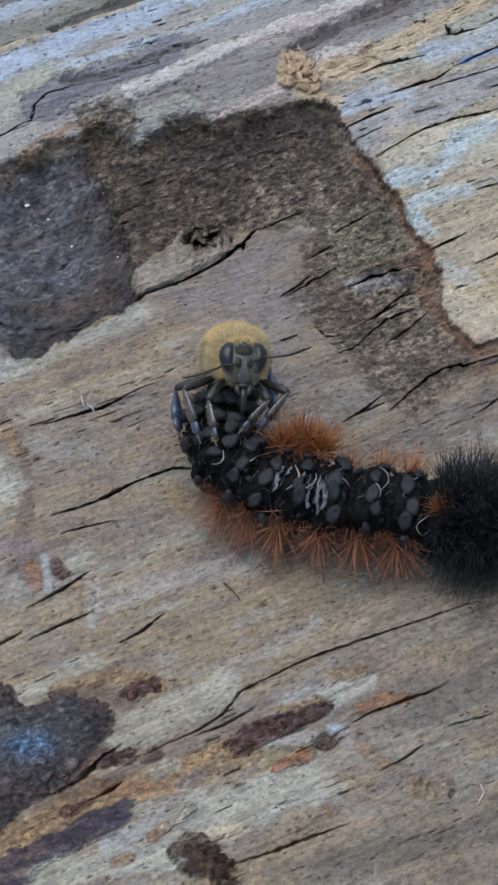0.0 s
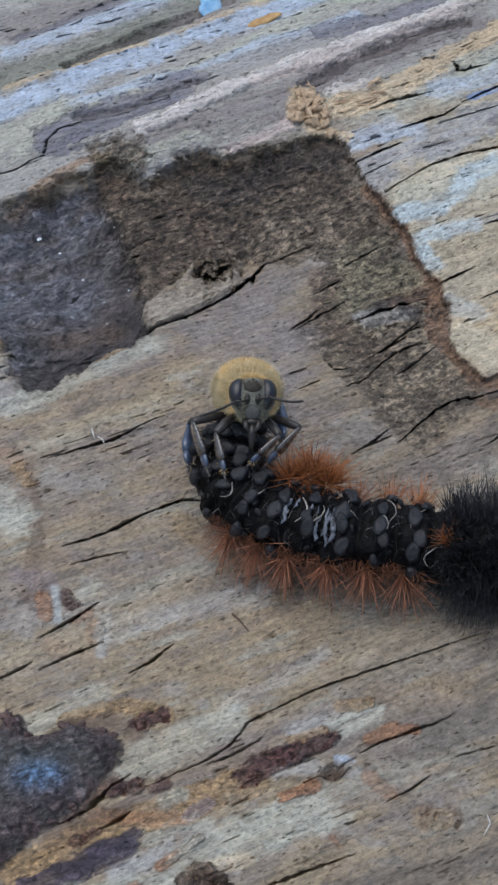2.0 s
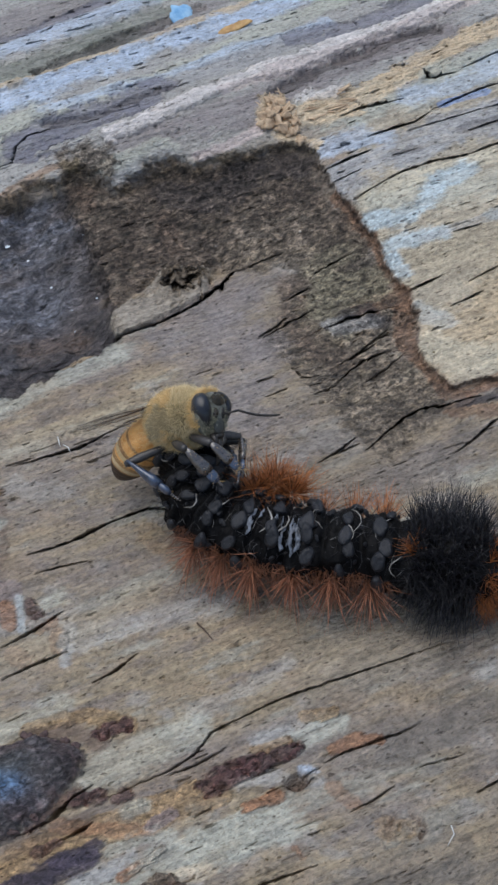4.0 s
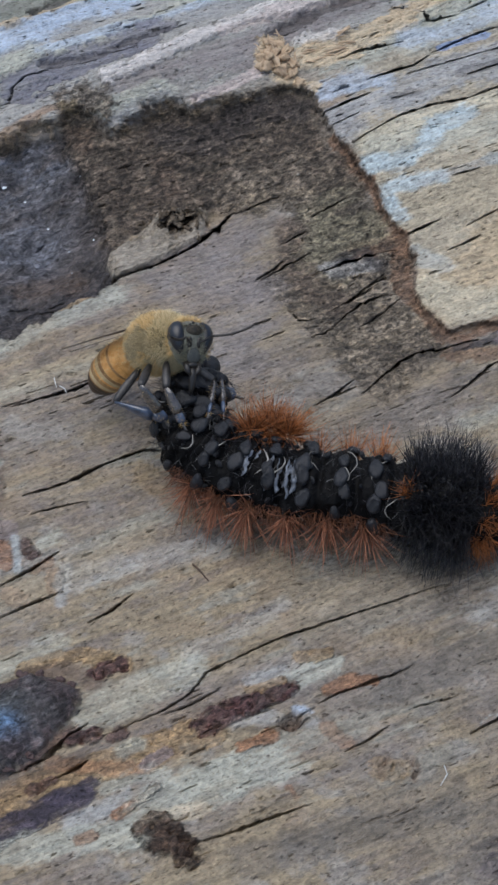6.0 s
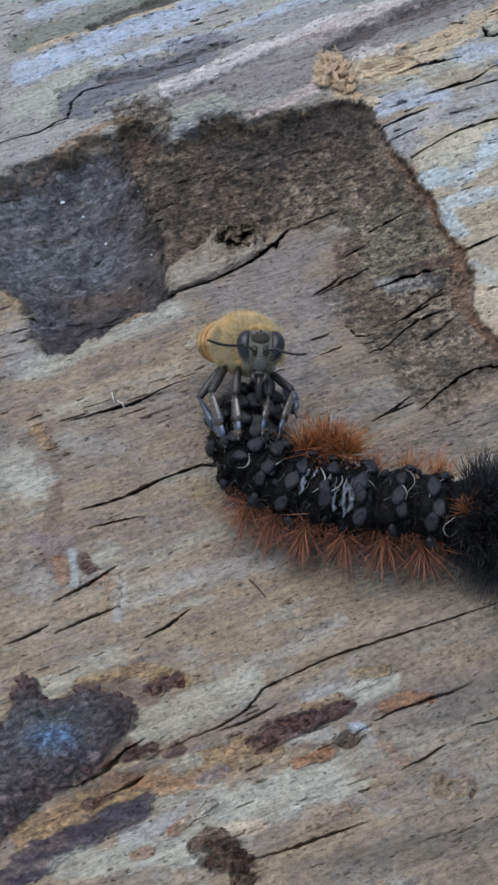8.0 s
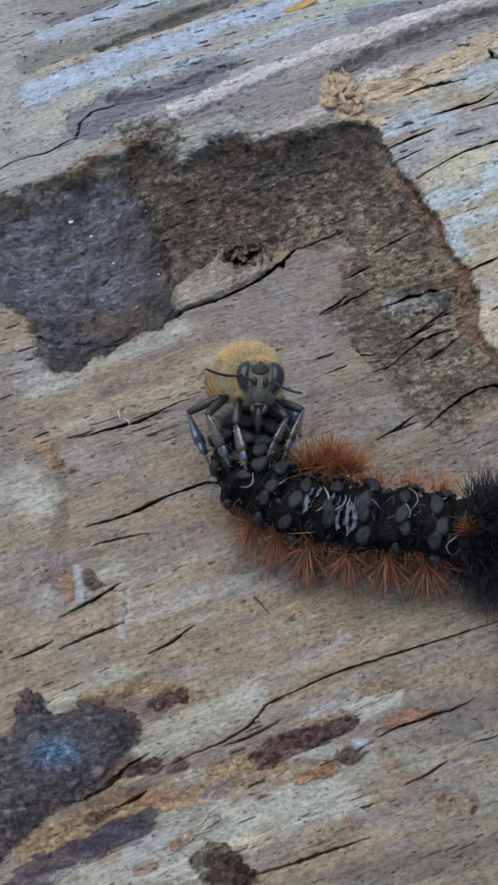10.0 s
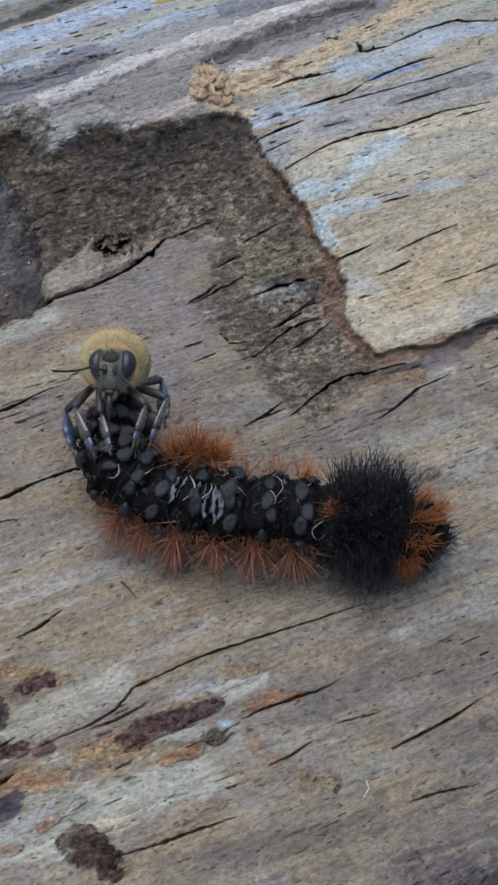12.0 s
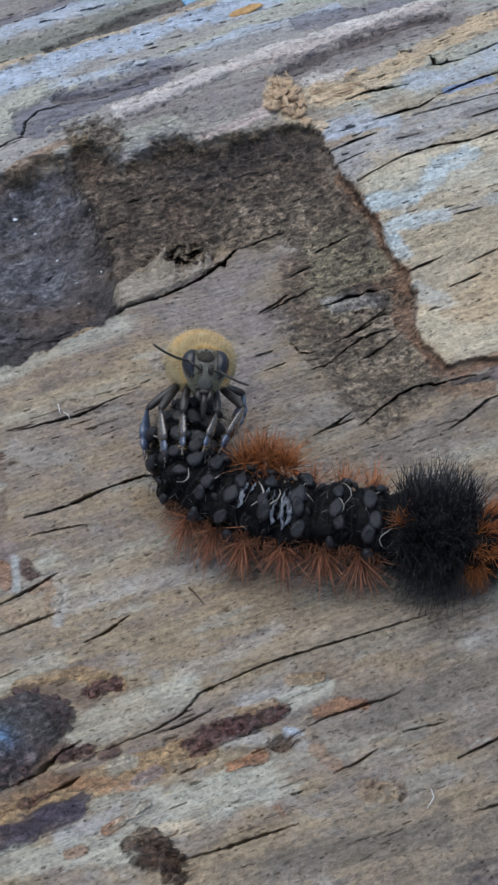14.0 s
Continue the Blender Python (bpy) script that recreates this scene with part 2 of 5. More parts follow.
# stains, bands, painted shade of the surface: tone, strength, half width, line, in millimetres
STAINS_A = [
    ("lilac", 0.8, 2.27, [(-26.7, 55.2), (-22.1, 58.0), (-17.5, 60.9)]),
    ("slate", 0.8, 0.63, [(-26.5, 53.7), (-21.5, 57.0), (-16.5, 61.4), (-11.7, 63.5)]),
    ("sky", 0.8, 1.21, [(-26.2, 51.3), (-22.8, 53.8), (-18.8, 56.5), (-14.7, 59.2), (-11.6, 61.6)]),
    ("moss", 0.9, 1.76, [(-26.8, 47.3), (-22.9, 49.7), (-19.9, 51.1), (-15.9, 53.9), (-11.9, 57.1), (-10.7, 58.9)]),
    ("dark_and_shade", 0.75, 0.67, [(-20.8, 49.4), (-17.9, 51.9), (-14.4, 54.4), (-10.8, 56.9), (-6.7, 60.0)]),
    ("sand", 0.7, 0.76, [(-25.6, 45.7), (-20.7, 48.1), (-15.7, 51.3), (-10.7, 54.3), (-5.5, 57.8), (-1.3, 61.2)]),
    ("lilac", 0.6, 1.35, [(-10.3, 56.7), (-7.7, 59.1), (-4.6, 61.9)]),
]
STAINS_B = [
    ("sky", 1, 1.25, [(-26.2, 42.1), (-21.0, 45.7), (-17.1, 48.7), (-13.1, 51.0), (-9.1, 53.7), (-4.4, 56.5), (-0.2, 59.4), (4.1, 62.8)]),
    ("celadon", 0.9, 0.88, [(-24.9, 39.9), (-22.2, 42.1), (-18.2, 43.6), (-12.3, 47.1), (-8.4, 49.7), (-4.3, 52.5), (0.9, 56.8), (6.3, 61.0)]),
    ("sky", 0.8, 0.65, [(-20.2, 43.0), (-17.3, 44.8), (-13.3, 46.6), (-8.8, 48.9), (-3.7, 52.2), (1.0, 54.7), (5.2, 57.4)]),
    ("ash", 0.8, 0.83, [(-8.8, 47.2), (-4.2, 50.1), (1.0, 53.5), (6.3, 56.1)]),
    ("celadon", 0.9, 1.8, [(-25.2, 38.0), (-22.9, 39.4), (-20.6, 41.7)]),
    ("slate", 0.95, 1.69, [(-21.3, 38.5), (-19.0, 40.7), (-16.1, 42.0), (-12.7, 44.4), (-9.5, 47.2)]),
    ("dark_and_shade", 0.6, 0.48, [(-19.1, 41.7), (-15.1, 43.1), (-11.7, 45.6), (-8.8, 47.2)]),
]
STAINS_C = [
    ("slate", 0.8, 1.13, [(2.8, 54.9), (7.9, 56.6), (11.7, 59.5), (16.7, 63.8)]),
    ("lilac", 0.9, 1.59, [(-11.9, 39.4), (-7.5, 41.8), (-1.5, 44.3), (1.0, 46.6), (4.1, 49.2), (8.3, 52.3), (12.6, 55.1), (15.9, 56.5)]),
    ("bone", 0.95, 0.72, [(-13.7, 39.8), (-10.0, 42.3), (-6.1, 45.6), (-2.1, 48.3), (3.1, 51.5), (7.8, 54.7), (12.7, 57.5), (17.7, 61.3)]),
    ("rosy", 0.7, 0.48, [(-4.1, 46.4), (1.0, 49.6), (7.3, 53.1), (13.8, 57.8), (20.5, 62.4)]),
    # shade in the slits below the bone ridge, painted dark
    ("dark_and_shade", 0.7, 0.57, [(0.5, 47.0), (3.1, 49.1), (7.3, 52.3), (12.1, 55.5), (15.3, 56.9)]),
    ("celadon", 0.8, 0.95, [(-13.7, 36.0), (-11.1, 37.6), (-8.7, 38.8)]),
    ("ash", 0.8, 0.83, [(-13.1, 34.3), (-11.1, 36.0), (-8.7, 38.1)]),
]
STAINS_D = [
    ("rosy", 0.9, 0.57, [(-5.8, 38.2), (-3.3, 39.5), (-0.4, 42.0)]),
    ("celadon", 0.9, 1.8, [(4.3, 44.0), (10.4, 46.4), (14.6, 48.0), (21.0, 51.4)]),
    ("sand", 0.95, 1.18, [(4.3, 44.0), (6.3, 44.9), (9.4, 47.2), (12.0, 49.7), (14.7, 51.8), (18.0, 55.1), (22.1, 57.8)]),
    ("celadon", 0.8, 0.99, [(14.6, 49.7), (18.9, 52.1), (23.4, 55.9), (28.0, 59.0)]),
    ("ash", 0.95, 2.01, [(5.9, 35.6), (10.4, 38.4), (15.0, 41.1), (19.6, 43.8), (24.9, 46.6), (28.2, 48.5)]),
    ("sky", 0.7, 0.98, [(12.5, 46.6), (17.2, 48.4), (21.0, 51.8), (25.4, 53.6)]),
    ("azure", 0.7, 0.4, [(15.3, 45.8), (17.7, 47.0), (19.3, 47.7)]),
    ("sky", 0.75, 1.08, [(4.4, 38.9), (7.4, 40.4), (9.9, 41.1)]),
]
STAINS_E = [
    ("dark_and_shade", 0.5, 0.47, [(17.0, 42.2), (21.7, 44.8), (25.5, 46.7)]),
    ("dark_and_shade", 0.5, 0.54, [(11.1, 38.8), (12.9, 39.5)]),
    ("cream", 0.8, 1.04, [(9.4, 33.4), (12.4, 35.6), (14.9, 37.0), (19.4, 38.9), (26.8, 41.7)]),
    ("sand", 0.95, 1.07, [(0.3, 45.4), (0.8, 43.1), (1.8, 40.8), (3.3, 40.0)]),
    ("sand", 0.8, 1.16, [(2.6, 43.1), (5.1, 44.0), (6.6, 45.0)]),
    ("bone", 0.8, 0.71, [(3.3, 45.7), (5.9, 46.6)]),
    ("buff", 0.75, 2.38, [(12.2, 25.2), (17.1, 27.7), (22.0, 30.1), (27.1, 33.4)]),
    ("tan", 0.8, 2.91, [(14.8, 15.3), (18.6, 19.5), (22.6, 23.1), (26.6, 26.5)]),
    ("cream", 0.75, 1.28, [(13.9, 15.9), (15.7, 14.1), (18.5, 14.9), (21.3, 16.7)]),
    ("celadon", 0.6, 1.63, [(10.3, 31.6), (16.3, 34.2), (26.4, 37.9)]),
]
STAINS_F = [
    ("ice", 0.9, 0.88, [(8.9, 30.4), (11.3, 30.5), (13.3, 32.1), (14.8, 35.2), (17.4, 37.2)]),
    ("ice", 0.8, 0.85, [(10.1, 26.9), (12.3, 28.1), (14.7, 28.8)]),
    ("ice", 0.85, 0.91, [(10.6, 25.5), (11.5, 24.5)]),
    ("ice", 0.4, 0.8, [(12.6, 19.8), (14.7, 19.1)]),
    ("ash", 0.5, 0.42, [(13.2, 28.0), (18.1, 30.5), (25.6, 33.5)]),
    ("ice", 0.5, 0.65, [(19.1, 31.1), (22.1, 31.8)]),
    ("ash", 0.5, 1.05, [(22.7, 16.4), (24.6, 18.2)]),
    ("mahogany", 0.8, 0.6, [(6.3, 33.6), (8.2, 31.4), (9.5, 28.3), (10.3, 25.5), (12.1, 22.6)]),
    ("mahogany", 0.75, 0.56, [(12.1, 22.6), (11.4, 19.7), (11.6, 16.4), (13.2, 13.8), (14.7, 11.4), (16.5, 10.5)]),
    ("mahogany", 0.7, 0.94, [(8.4, 20.5), (10.3, 21.1), (11.9, 22.3)]),
]
STAINS_G = [
    ("mahogany", 0.85, 0.7, [(16.5, 11.0), (18.4, 12.4), (20.7, 13.6)]),
    ("mahogany", 0.7, 0.72, [(15.6, 9.2), (18.2, 9.4)]),
    # shadow of the gap under the plate's lower edge, painted on
    ("dark_and_shade", 0.9, 0.53, [(16.0, 10.0), (18.3, 10.8), (21.1, 12.6), (23.5, 14.7), (25.9, 16.6)]),
    ("plumgrey", 0.6, 0.85, [(19.7, 11.2), (21.0, 11.8)]),
    ("celadon", 0.7, 0.35, [(19.4, 9.4), (21.0, 10.3)]),
    ("lichen", 0.7, 1.74, [(4.4, 20.2), (6.3, 23.0), (8.6, 23.4)]),
    ("lichen", 0.5, 1.27, [(4.5, 24.9), (6.8, 27.1)]),
    ("lichen", 0.4, 0.96, [(5.3, 17.0), (6.2, 17.7)]),
    ("umberwarm", 0.5, 1.15, [(2.6, 22.8), (2.8, 18.9), (4.9, 15.5), (6.6, 14.6)]),
    ("ash", 0.75, 0.64, [(6.0, 18.4), (7.4, 18.7), (9.0, 19.2)]),
    ("dark_and_shade", 0.6, 0.52, [(6.7, 19.7), (8.6, 20.4), (9.9, 19.1)]),
]
STAINS_H = [
    ("lilac", 0.6, 2.16, [(-5.4, 14.2), (-2.8, 16.8), (-0.5, 15.6), (-1.3, 8.8)]),
    ("lilac", 0.5, 1.61, [(-7.7, 16.6), (-4.7, 19.3), (-1.5, 21.3)]),
    ("umberwarm", 0.5, 0.68, [(-8.6, 31.4), (-7.7, 27.2)]),
    ("dark_and_shade", 0.6, 1.49, [(-8.1, 34.4), (-4.2, 33.8), (-0.4, 38.4), (2.6, 38.1)]),
    # shade at the hollow's right and lower edges, put into the colour
    ("dark_and_shade", 0.5, 0.86, [(-14.7, 25.6), (-13.4, 20.3), (-12.3, 17.4)]),
    ("dark_and_shade", 0.7, 0.86, [(-20.2, 11.2), (-17.8, 13.4), (-14.3, 14.8), (-12.0, 16.8)]),
    ("umberwarm", 0.55, 1.03, [(-18.8, 16.7), (-15.0, 17.3)]),
    ("sandbrown", 0.8, 0.49, [(-24.0, 29.6), (-22.8, 31.3), (-21.5, 32.8), (-19.3, 35.3), (-17.4, 36.4)]),
    ("umberwarm", 0.8, 0.79, [(-17.2, 36.6), (-16.2, 34.7), (-15.4, 32.3)]),
    ("celadon", 0.55, 0.9, [(-21.6, 7.5), (-17.5, 10.5), (-13.3, 13.1), (-11.4, 14.4)]),
]
STAINS_I = [
    ("ochre", 0.75, 0.3, [(-17.2, 12.2), (-15.5, 12.8), (-13.2, 14.3)]),
    ("ice", 0.7, 0.55, [(-12.0, 13.8), (-11.6, 14.1)]),
    ("buff", 0.5, 1.02, [(-18.7, 4.2), (-14.6, 6.0), (-10.4, 8.2)]),
    ("umberwarm", 0.35, 0.36, [(-19.7, 1.3), (-18.4, -3.0), (-17.9, -8.7), (-17.4, -11.2)]),
    ("celadon", 0.6, 0.96, [(-20.3, -4.2), (-19.2, -3.6)]),
    ("ochre", 0.6, 0.62, [(-20.5, 1.3), (-19.5, -0.3)]),
    ("rust", 0.7, 0.52, [(-17.2, -11.0), (-16.9, -12.4)]),
    ("plumred", 0.7, 0.55, [(-15.6, -10.7), (-15.0, -11.6)]),
    ("rust", 0.6, 0.55, [(-13.4, -13.1), (-13.2, -14.3)]),
    ("rust", 0.4, 0.62, [(-16.2, -15.1), (-15.8, -15.3)]),
    ("rust", 0.7, 0.38, [(-14.8, -12.9), (-13.9, -12.1)]),
    ("ice", 0.5, 0.27, [(-16.5, -10.2), (-16.2, -11.7), (-16.0, -12.9)]),
    ("celadon", 0.7, 0.67, [(-14.6, -10.6), (-13.7, -9.9)]),
]
STAINS_J = [
    ("frost", 0.8, 0.47, [(-12.7, -12.5), (-12.7, -15.4)]),
    ("frost", 0.45, 0.88, [(-12.2, -14.0), (-8.4, -11.9), (-4.5, -10.6), (-2.1, -10.2)]),
    ("frost", 0.4, 0.66, [(-3.4, -19.3), (-0.4, -17.4), (2.7, -15.2)]),
    ("buff", 0.45, 1.25, [(-18.2, -16.1), (-13.4, -13.5), (-7.7, -9.4)]),
    ("celadon", 0.55, 0.82, [(-17.7, -21.6), (-15.1, -20.6), (-12.6, -19.2)]),
    ("celadon", 0.5, 1.02, [(-10.1, -24.4), (-7.1, -22.6), (-3.4, -20.5)]),
    ("ochre", 0.75, 0.54, [(-14.7, -21.1), (-11.0, -19.8), (-7.9, -20.5)]),
    ("umberwarm", 0.7, 0.45, [(-14.3, -21.7), (-11.7, -20.9), (-9.9, -22.0)]),
    ("plumred", 0.9, 0.5, [(-9.7, -21.1), (-8.2, -20.6)]),
    ("ochre", 0.8, 1.09, [(-16.2, -32.5), (-14.1, -31.2), (-12.1, -29.7), (-9.6, -28.6), (-5.7, -27.4), (-2.1, -25.7)]),
    ("rust", 0.6, 0.5, [(-12.2, -28.3), (-8.6, -28.6), (-6.0, -28.5)]),
]
STAINS_K = [
    ("umberwarm", 0.5, 0.5, [(-14.9, -30.4), (-12.6, -28.7), (-10.4, -27.8)]),
    ("plumred", 0.9, 0.51, [(-11.0, -26.7), (-9.5, -26.1)]),
    ("plumred", 0.7, 0.37, [(-8.4, -26.3), (-7.8, -25.9)]),
    ("celadon", 0.7, 0.47, [(-7.6, -27.1), (-6.8, -26.8)]),
    ("plumgrey", 0.7, 0.46, [(-6.0, -28.1), (-4.8, -27.3)]),
    ("purple", 0.95, 0.81, [(-17.2, -35.9), (-15.6, -34.1), (-13.3, -32.6), (-11.6, -31.8), (-9.7, -30.5)]),
    ("purple", 0.9, 0.49, [(-12.0, -31.0), (-10.3, -30.3), (-9.4, -29.7)]),
    ("plumred", 0.7, 0.41, [(-13.1, -30.4), (-12.1, -29.7)]),
    ("frost", 0.75, 0.6, [(-10.4, -32.7), (-8.7, -31.7), (-7.0, -30.2)]),
    ("celadon", 0.7, 0.92, [(-13.8, -34.8), (-10.7, -34.1), (-6.5, -33.2)]),
    ("rust", 0.85, 0.4, [(-7.6, -31.9), (-6.6, -31.0), (-5.2, -29.8)]),
    ("rust", 0.6, 0.32, [(-9.8, -33.9), (-9.1, -33.5)]),
]
STAINS_L = [
    ("celadon", 0.8, 1.75, [(-5.6, -30.6), (-1.6, -29.0), (2.0, -27.9)]),
    ("sand", 0.5, 0.56, [(-5.5, -32.2), (-2.3, -31.3)]),
    ("frost", 0.6, 0.39, [(0.4, -21.5), (2.7, -20.7)]),
    ("celadon", 0.7, 0.69, [(3.4, -21.4), (5.7, -19.9)]),
    ("sky", 0.8, 0.34, [(3.6, -23.5), (4.6, -23.6)]),
    ("frost", 0.6, 0.61, [(-0.3, -24.5), (1.9, -24.0), (4.5, -24.4)]),
    ("plumred", 1, 0.69, [(-2.3, -25.1), (-0.3, -23.8), (1.6, -22.8), (3.1, -22.0)]),
    ("ochre", 0.6, 0.31, [(0.4, -22.1), (2.7, -21.4)]),
    ("rust", 0.9, 0.54, [(0.1, -26.5), (1.0, -26.2), (2.0, -25.7)]),
    ("umberwarm", 0.9, 0.46, [(2.9, -24.8), (3.8, -24.3)]),
    ("rust", 0.75, 0.39, [(5.7, -22.0), (7.6, -21.0), (8.8, -21.0)]),
    ("ochre", 0.7, 0.36, [(3.8, -19.4), (5.7, -18.9)]),
    ("rust", 0.4, 0.5, [(5.7, -24.8), (7.1, -26.0)]),
]
STAINS_M = [
    ("rust", 0.5, 0.35, [(3.2, -29.5), (3.7, -30.2)]),
    ("ochre", 0.45, 0.77, [(9.3, -27.9), (10.7, -28.0)]),
    ("umber", 0.95, 0.75, [(-5.5, -32.5), (-4.3, -32.9), (-3.2, -33.8)]),
    ("umber", 0.9, 0.5, [(-3.4, -34.9), (-2.7, -35.1)]),
    ("dun", 0.5, 1.01, [(4.1, -33.1), (8.4, -31.4), (13.5, -29.2)]),
    ("dun", 0.6, 0.84, [(0.6, -34.7), (4.8, -33.4), (9.8, -32.1), (14.2, -30.8)]),
    ("buff", 0.4, 1.84, [(4.2, -15.8), (8.1, -14.3), (12.1, -12.7)]),
    # sky reflection on the bark blister, painted as a blue spot
    ("azure", 0.9, 0.48, [(-15.6, -26.9), (-15.2, -26.1)]),
    ("mossgrey", 0.7, 1.11, [(-17.3, -25.5), (-15.1, -25.0), (-13.2, -25.4)]),
    ("dark_and_shade", 0.6, 0.37, [(15.0, -33.4), (18.4, -32.2), (22.1, -30.8)]),
    ("purple", 0.5, 1.6, [(17.1, -34.7), (21.9, -33.7)]),
    ("frost", 0.5, 1.04, [(16.4, -15.4), (19.7, -13.2), (22.1, -12.9)]),
]
STAINS_N = [
    ("buff", 0.6, 1.44, [(18.8, 1.6), (23.2, 4.2)]),
    ("celadon", 0.5, 0.99, [(16.2, 2.0), (20.2, 4.3)]),
]
STAINS_EXTRA = [
    ("umber", 0.95, 0.75, [(-4.9, -33.7), (-3.7, -34.2)]),
    # wider shade painted along the lower lip of the hollow
    ("dark_and_shade", 0.75, 1.5, [(-20.5, 10.6), (-17.8, 12.6), (-14.8, 15.6), (-13.2, 17.6)]),
    ("sandbrown", 0.5, 0.6, [(-22.9, 2.6), (-20.7, 2.1), (-19.2, -0.0)]),
    ("umberwarm", 0.5, 0.4, [(-19.2, -0.0), (-18.4, -2.7), (-18.2, -5.9), (-18.7, -9.1), (-18.6, -11.1)]),
    ("celadon", 0.55, 1.6, [(-21.9, -1.8), (-20.2, -3.9)]),
    ("plumgrey", 0.5, 0.8, [(-19.1, -9.1), (-17.4, -9.5)]),
    ("ash", 0.5, 1.2, [(-23.3, 10.3), (-22.0, 7.9)]),
    ("ochre", 0.5, 0.6, [(-24.4, 15.2), (-23.3, 14.0)]),
    ("dun", 0.5, 2.8, [(5.0, 3.5), (13.0, 3.5), (21.0, 7.0)]),
    ("dun", 0.35, 2.6, [(-5.0, 8.5), (4.0, 11.0)]),
    ("dun", 0.35, 2.0, [(-6.0, 17.5), (1.0, 21.0)]),
    # warm brown shade under the caterpillar, painted into the wood
    ("ochre", 0.35, 0.9, [(-8.0, -3.5), (-6.1, -5.3), (-3.8, -7.5)]),
    ("umberwarm", 0.5, 0.5, [(-12.8, -21.3), (-11.2, -21.7), (-9.9, -22.2)]),
    ("umberwarm", 0.6, 0.4, [(-15.2, -31.7), (-13.5, -30.0), (-11.8, -28.5), (-9.7, -27.6)]),
    ("plumred", 0.7, 0.35, [(-13.8, -28.6), (-12.3, -26.8), (-11.0, -25.7)]),
    ("celadon", 0.6, 0.5, [(-8.5, -30.2), (-6.7, -29.4), (-4.6, -28.7)]),
]
STAINS = STAINS_EXTRA + STAINS_A + STAINS_B + STAINS_C + STAINS_D + STAINS_E + STAINS_F + STAINS_G + STAINS_H + STAINS_I + STAINS_J + STAINS_K + STAINS_L + STAINS_M + STAINS_N
# mean colours of the tones
TONES = {
    # pale blue of the bands, with some reflected sky put into it
    "sky": (0.45, 0.53, 0.635),
    "celadon": (0.45, 0.455, 0.385),
    "bone": (0.68, 0.64, 0.61),
    "rosy": (0.54, 0.46, 0.43),
    "lilac": (0.25, 0.224, 0.218),
    "slate": (0.19, 0.19, 0.225),
    # serves dark streaks and the shade painted in gaps and slits
    "dark_and_shade": (0.06, 0.052, 0.053),
    "moss": (0.2, 0.21, 0.17),
    "sand": (0.60, 0.48, 0.325),
    "ash": (0.355, 0.355, 0.352),
    "azure": (0.18, 0.3, 0.56),
    "cream": (0.56, 0.51, 0.385),
    "buff": (0.40, 0.34, 0.24),
    "tan": (0.48, 0.375, 0.24),
    "ice": (0.46, 0.545, 0.575),
    "mahogany": (0.20, 0.118, 0.074),
    "plumgrey": (0.25, 0.2, 0.21),
    "lichen": (0.265, 0.24, 0.165),
    "umberwarm": (0.155, 0.11, 0.082),
    "umber": (0.09, 0.056, 0.04),
    "sandbrown": (0.37, 0.25, 0.17),
    "ochre": (0.36, 0.24, 0.12),
    "rust": (0.34, 0.175, 0.095),
    "plumred": (0.125, 0.064, 0.062),
    "purple": (0.066, 0.054, 0.078),
    "frost": (0.41, 0.41, 0.395),
    "dun": (0.16, 0.138, 0.115),
    "mossgrey": (0.15, 0.165, 0.16),
}
TABLE = np.random.RandomState(7).rand(256, 256)


def lattice(x, y, seed=0):
    """Smooth lattice noise, 0 to 1."""
    ix, iy = np.floor(x).astype(int), np.floor(y).astype(int)
    fx, fy = x - ix, y - iy
    fx, fy = fx * fx * (3 - 2 * fx), fy * fy * (3 - 2 * fy)
    pick = lambda a, b: TABLE[(a + 37 * seed) % 256, (b + 91 * seed) % 256]
    return (pick(ix, iy) * (1 - fx) + pick(ix + 1, iy) * fx) * (1 - fy) + (pick(ix, iy + 1) * (1 - fx) + pick(ix + 1, iy + 1) * fx) * fy


def layered(x, y, seed=0, octaves=4, gain=0.55):
    total, amp, weight = 0.0, 1.0, 0.0
    for o in range(octaves):
        total = total + amp * (lattice(x * 2**o, y * 2**o, seed + o) - 0.5)
        weight, amp = weight + amp, amp * gain
    return total / weight * 2


def to_line(x, y, line, reach):
    """Distance to an open line, at most reach, and how far along it the nearest place lies (0 to 1)."""
    line = np.array(line)
    best, along = np.full(x.shape, reach, float), np.zeros(x.shape)
    lo, hi = line.min(0) - reach, line.max(0) + reach
    some = (x > lo[0]) & (x < hi[0]) & (y > lo[1]) & (y < hi[1])
    px, py = x[some], y[some]
    d, a = np.full(px.shape, reach, float), np.zeros(px.shape)
    n = len(line) - 1
    for k in range(n):
        (x0, y0), (x1, y1) = line[k], line[k + 1]
        dx, dy = x1 - x0, y1 - y0
        s = np.clip(((px - x0) * dx + (py - y0) * dy) / (dx * dx + dy * dy), 0, 1)
        r = np.hypot(px - x0 - s * dx, py - y0 - s * dy)
        near = r < d
        d[near], a[near] = r[near], (k + s[near]) / n
    best[some], along[some] = d, a
    return best, along


def depth_in(x, y, ring, reach=12.0):
    """Signed distance to a closed outline: positive inside."""
    d, _ = to_line(x, y, list(ring) + [ring[0]], reach)
    inside = np.zeros(x.shape, bool)
    for (x0, y0), (x1, y1) in zip(ring, list(ring[1:]) + [ring[0]]):
        if y0 != y1:
            inside ^= ((y0 > y) != (y1 > y)) & (x < (x1 - x0) * (y - y0) / (y1 - y0) + x0)
    return np.where(inside, d, -d)


def rise(a, b, v):
    s = np.clip((v - a) / (b - a), 0, 1)
    return s * s * (3 - 2 * s)


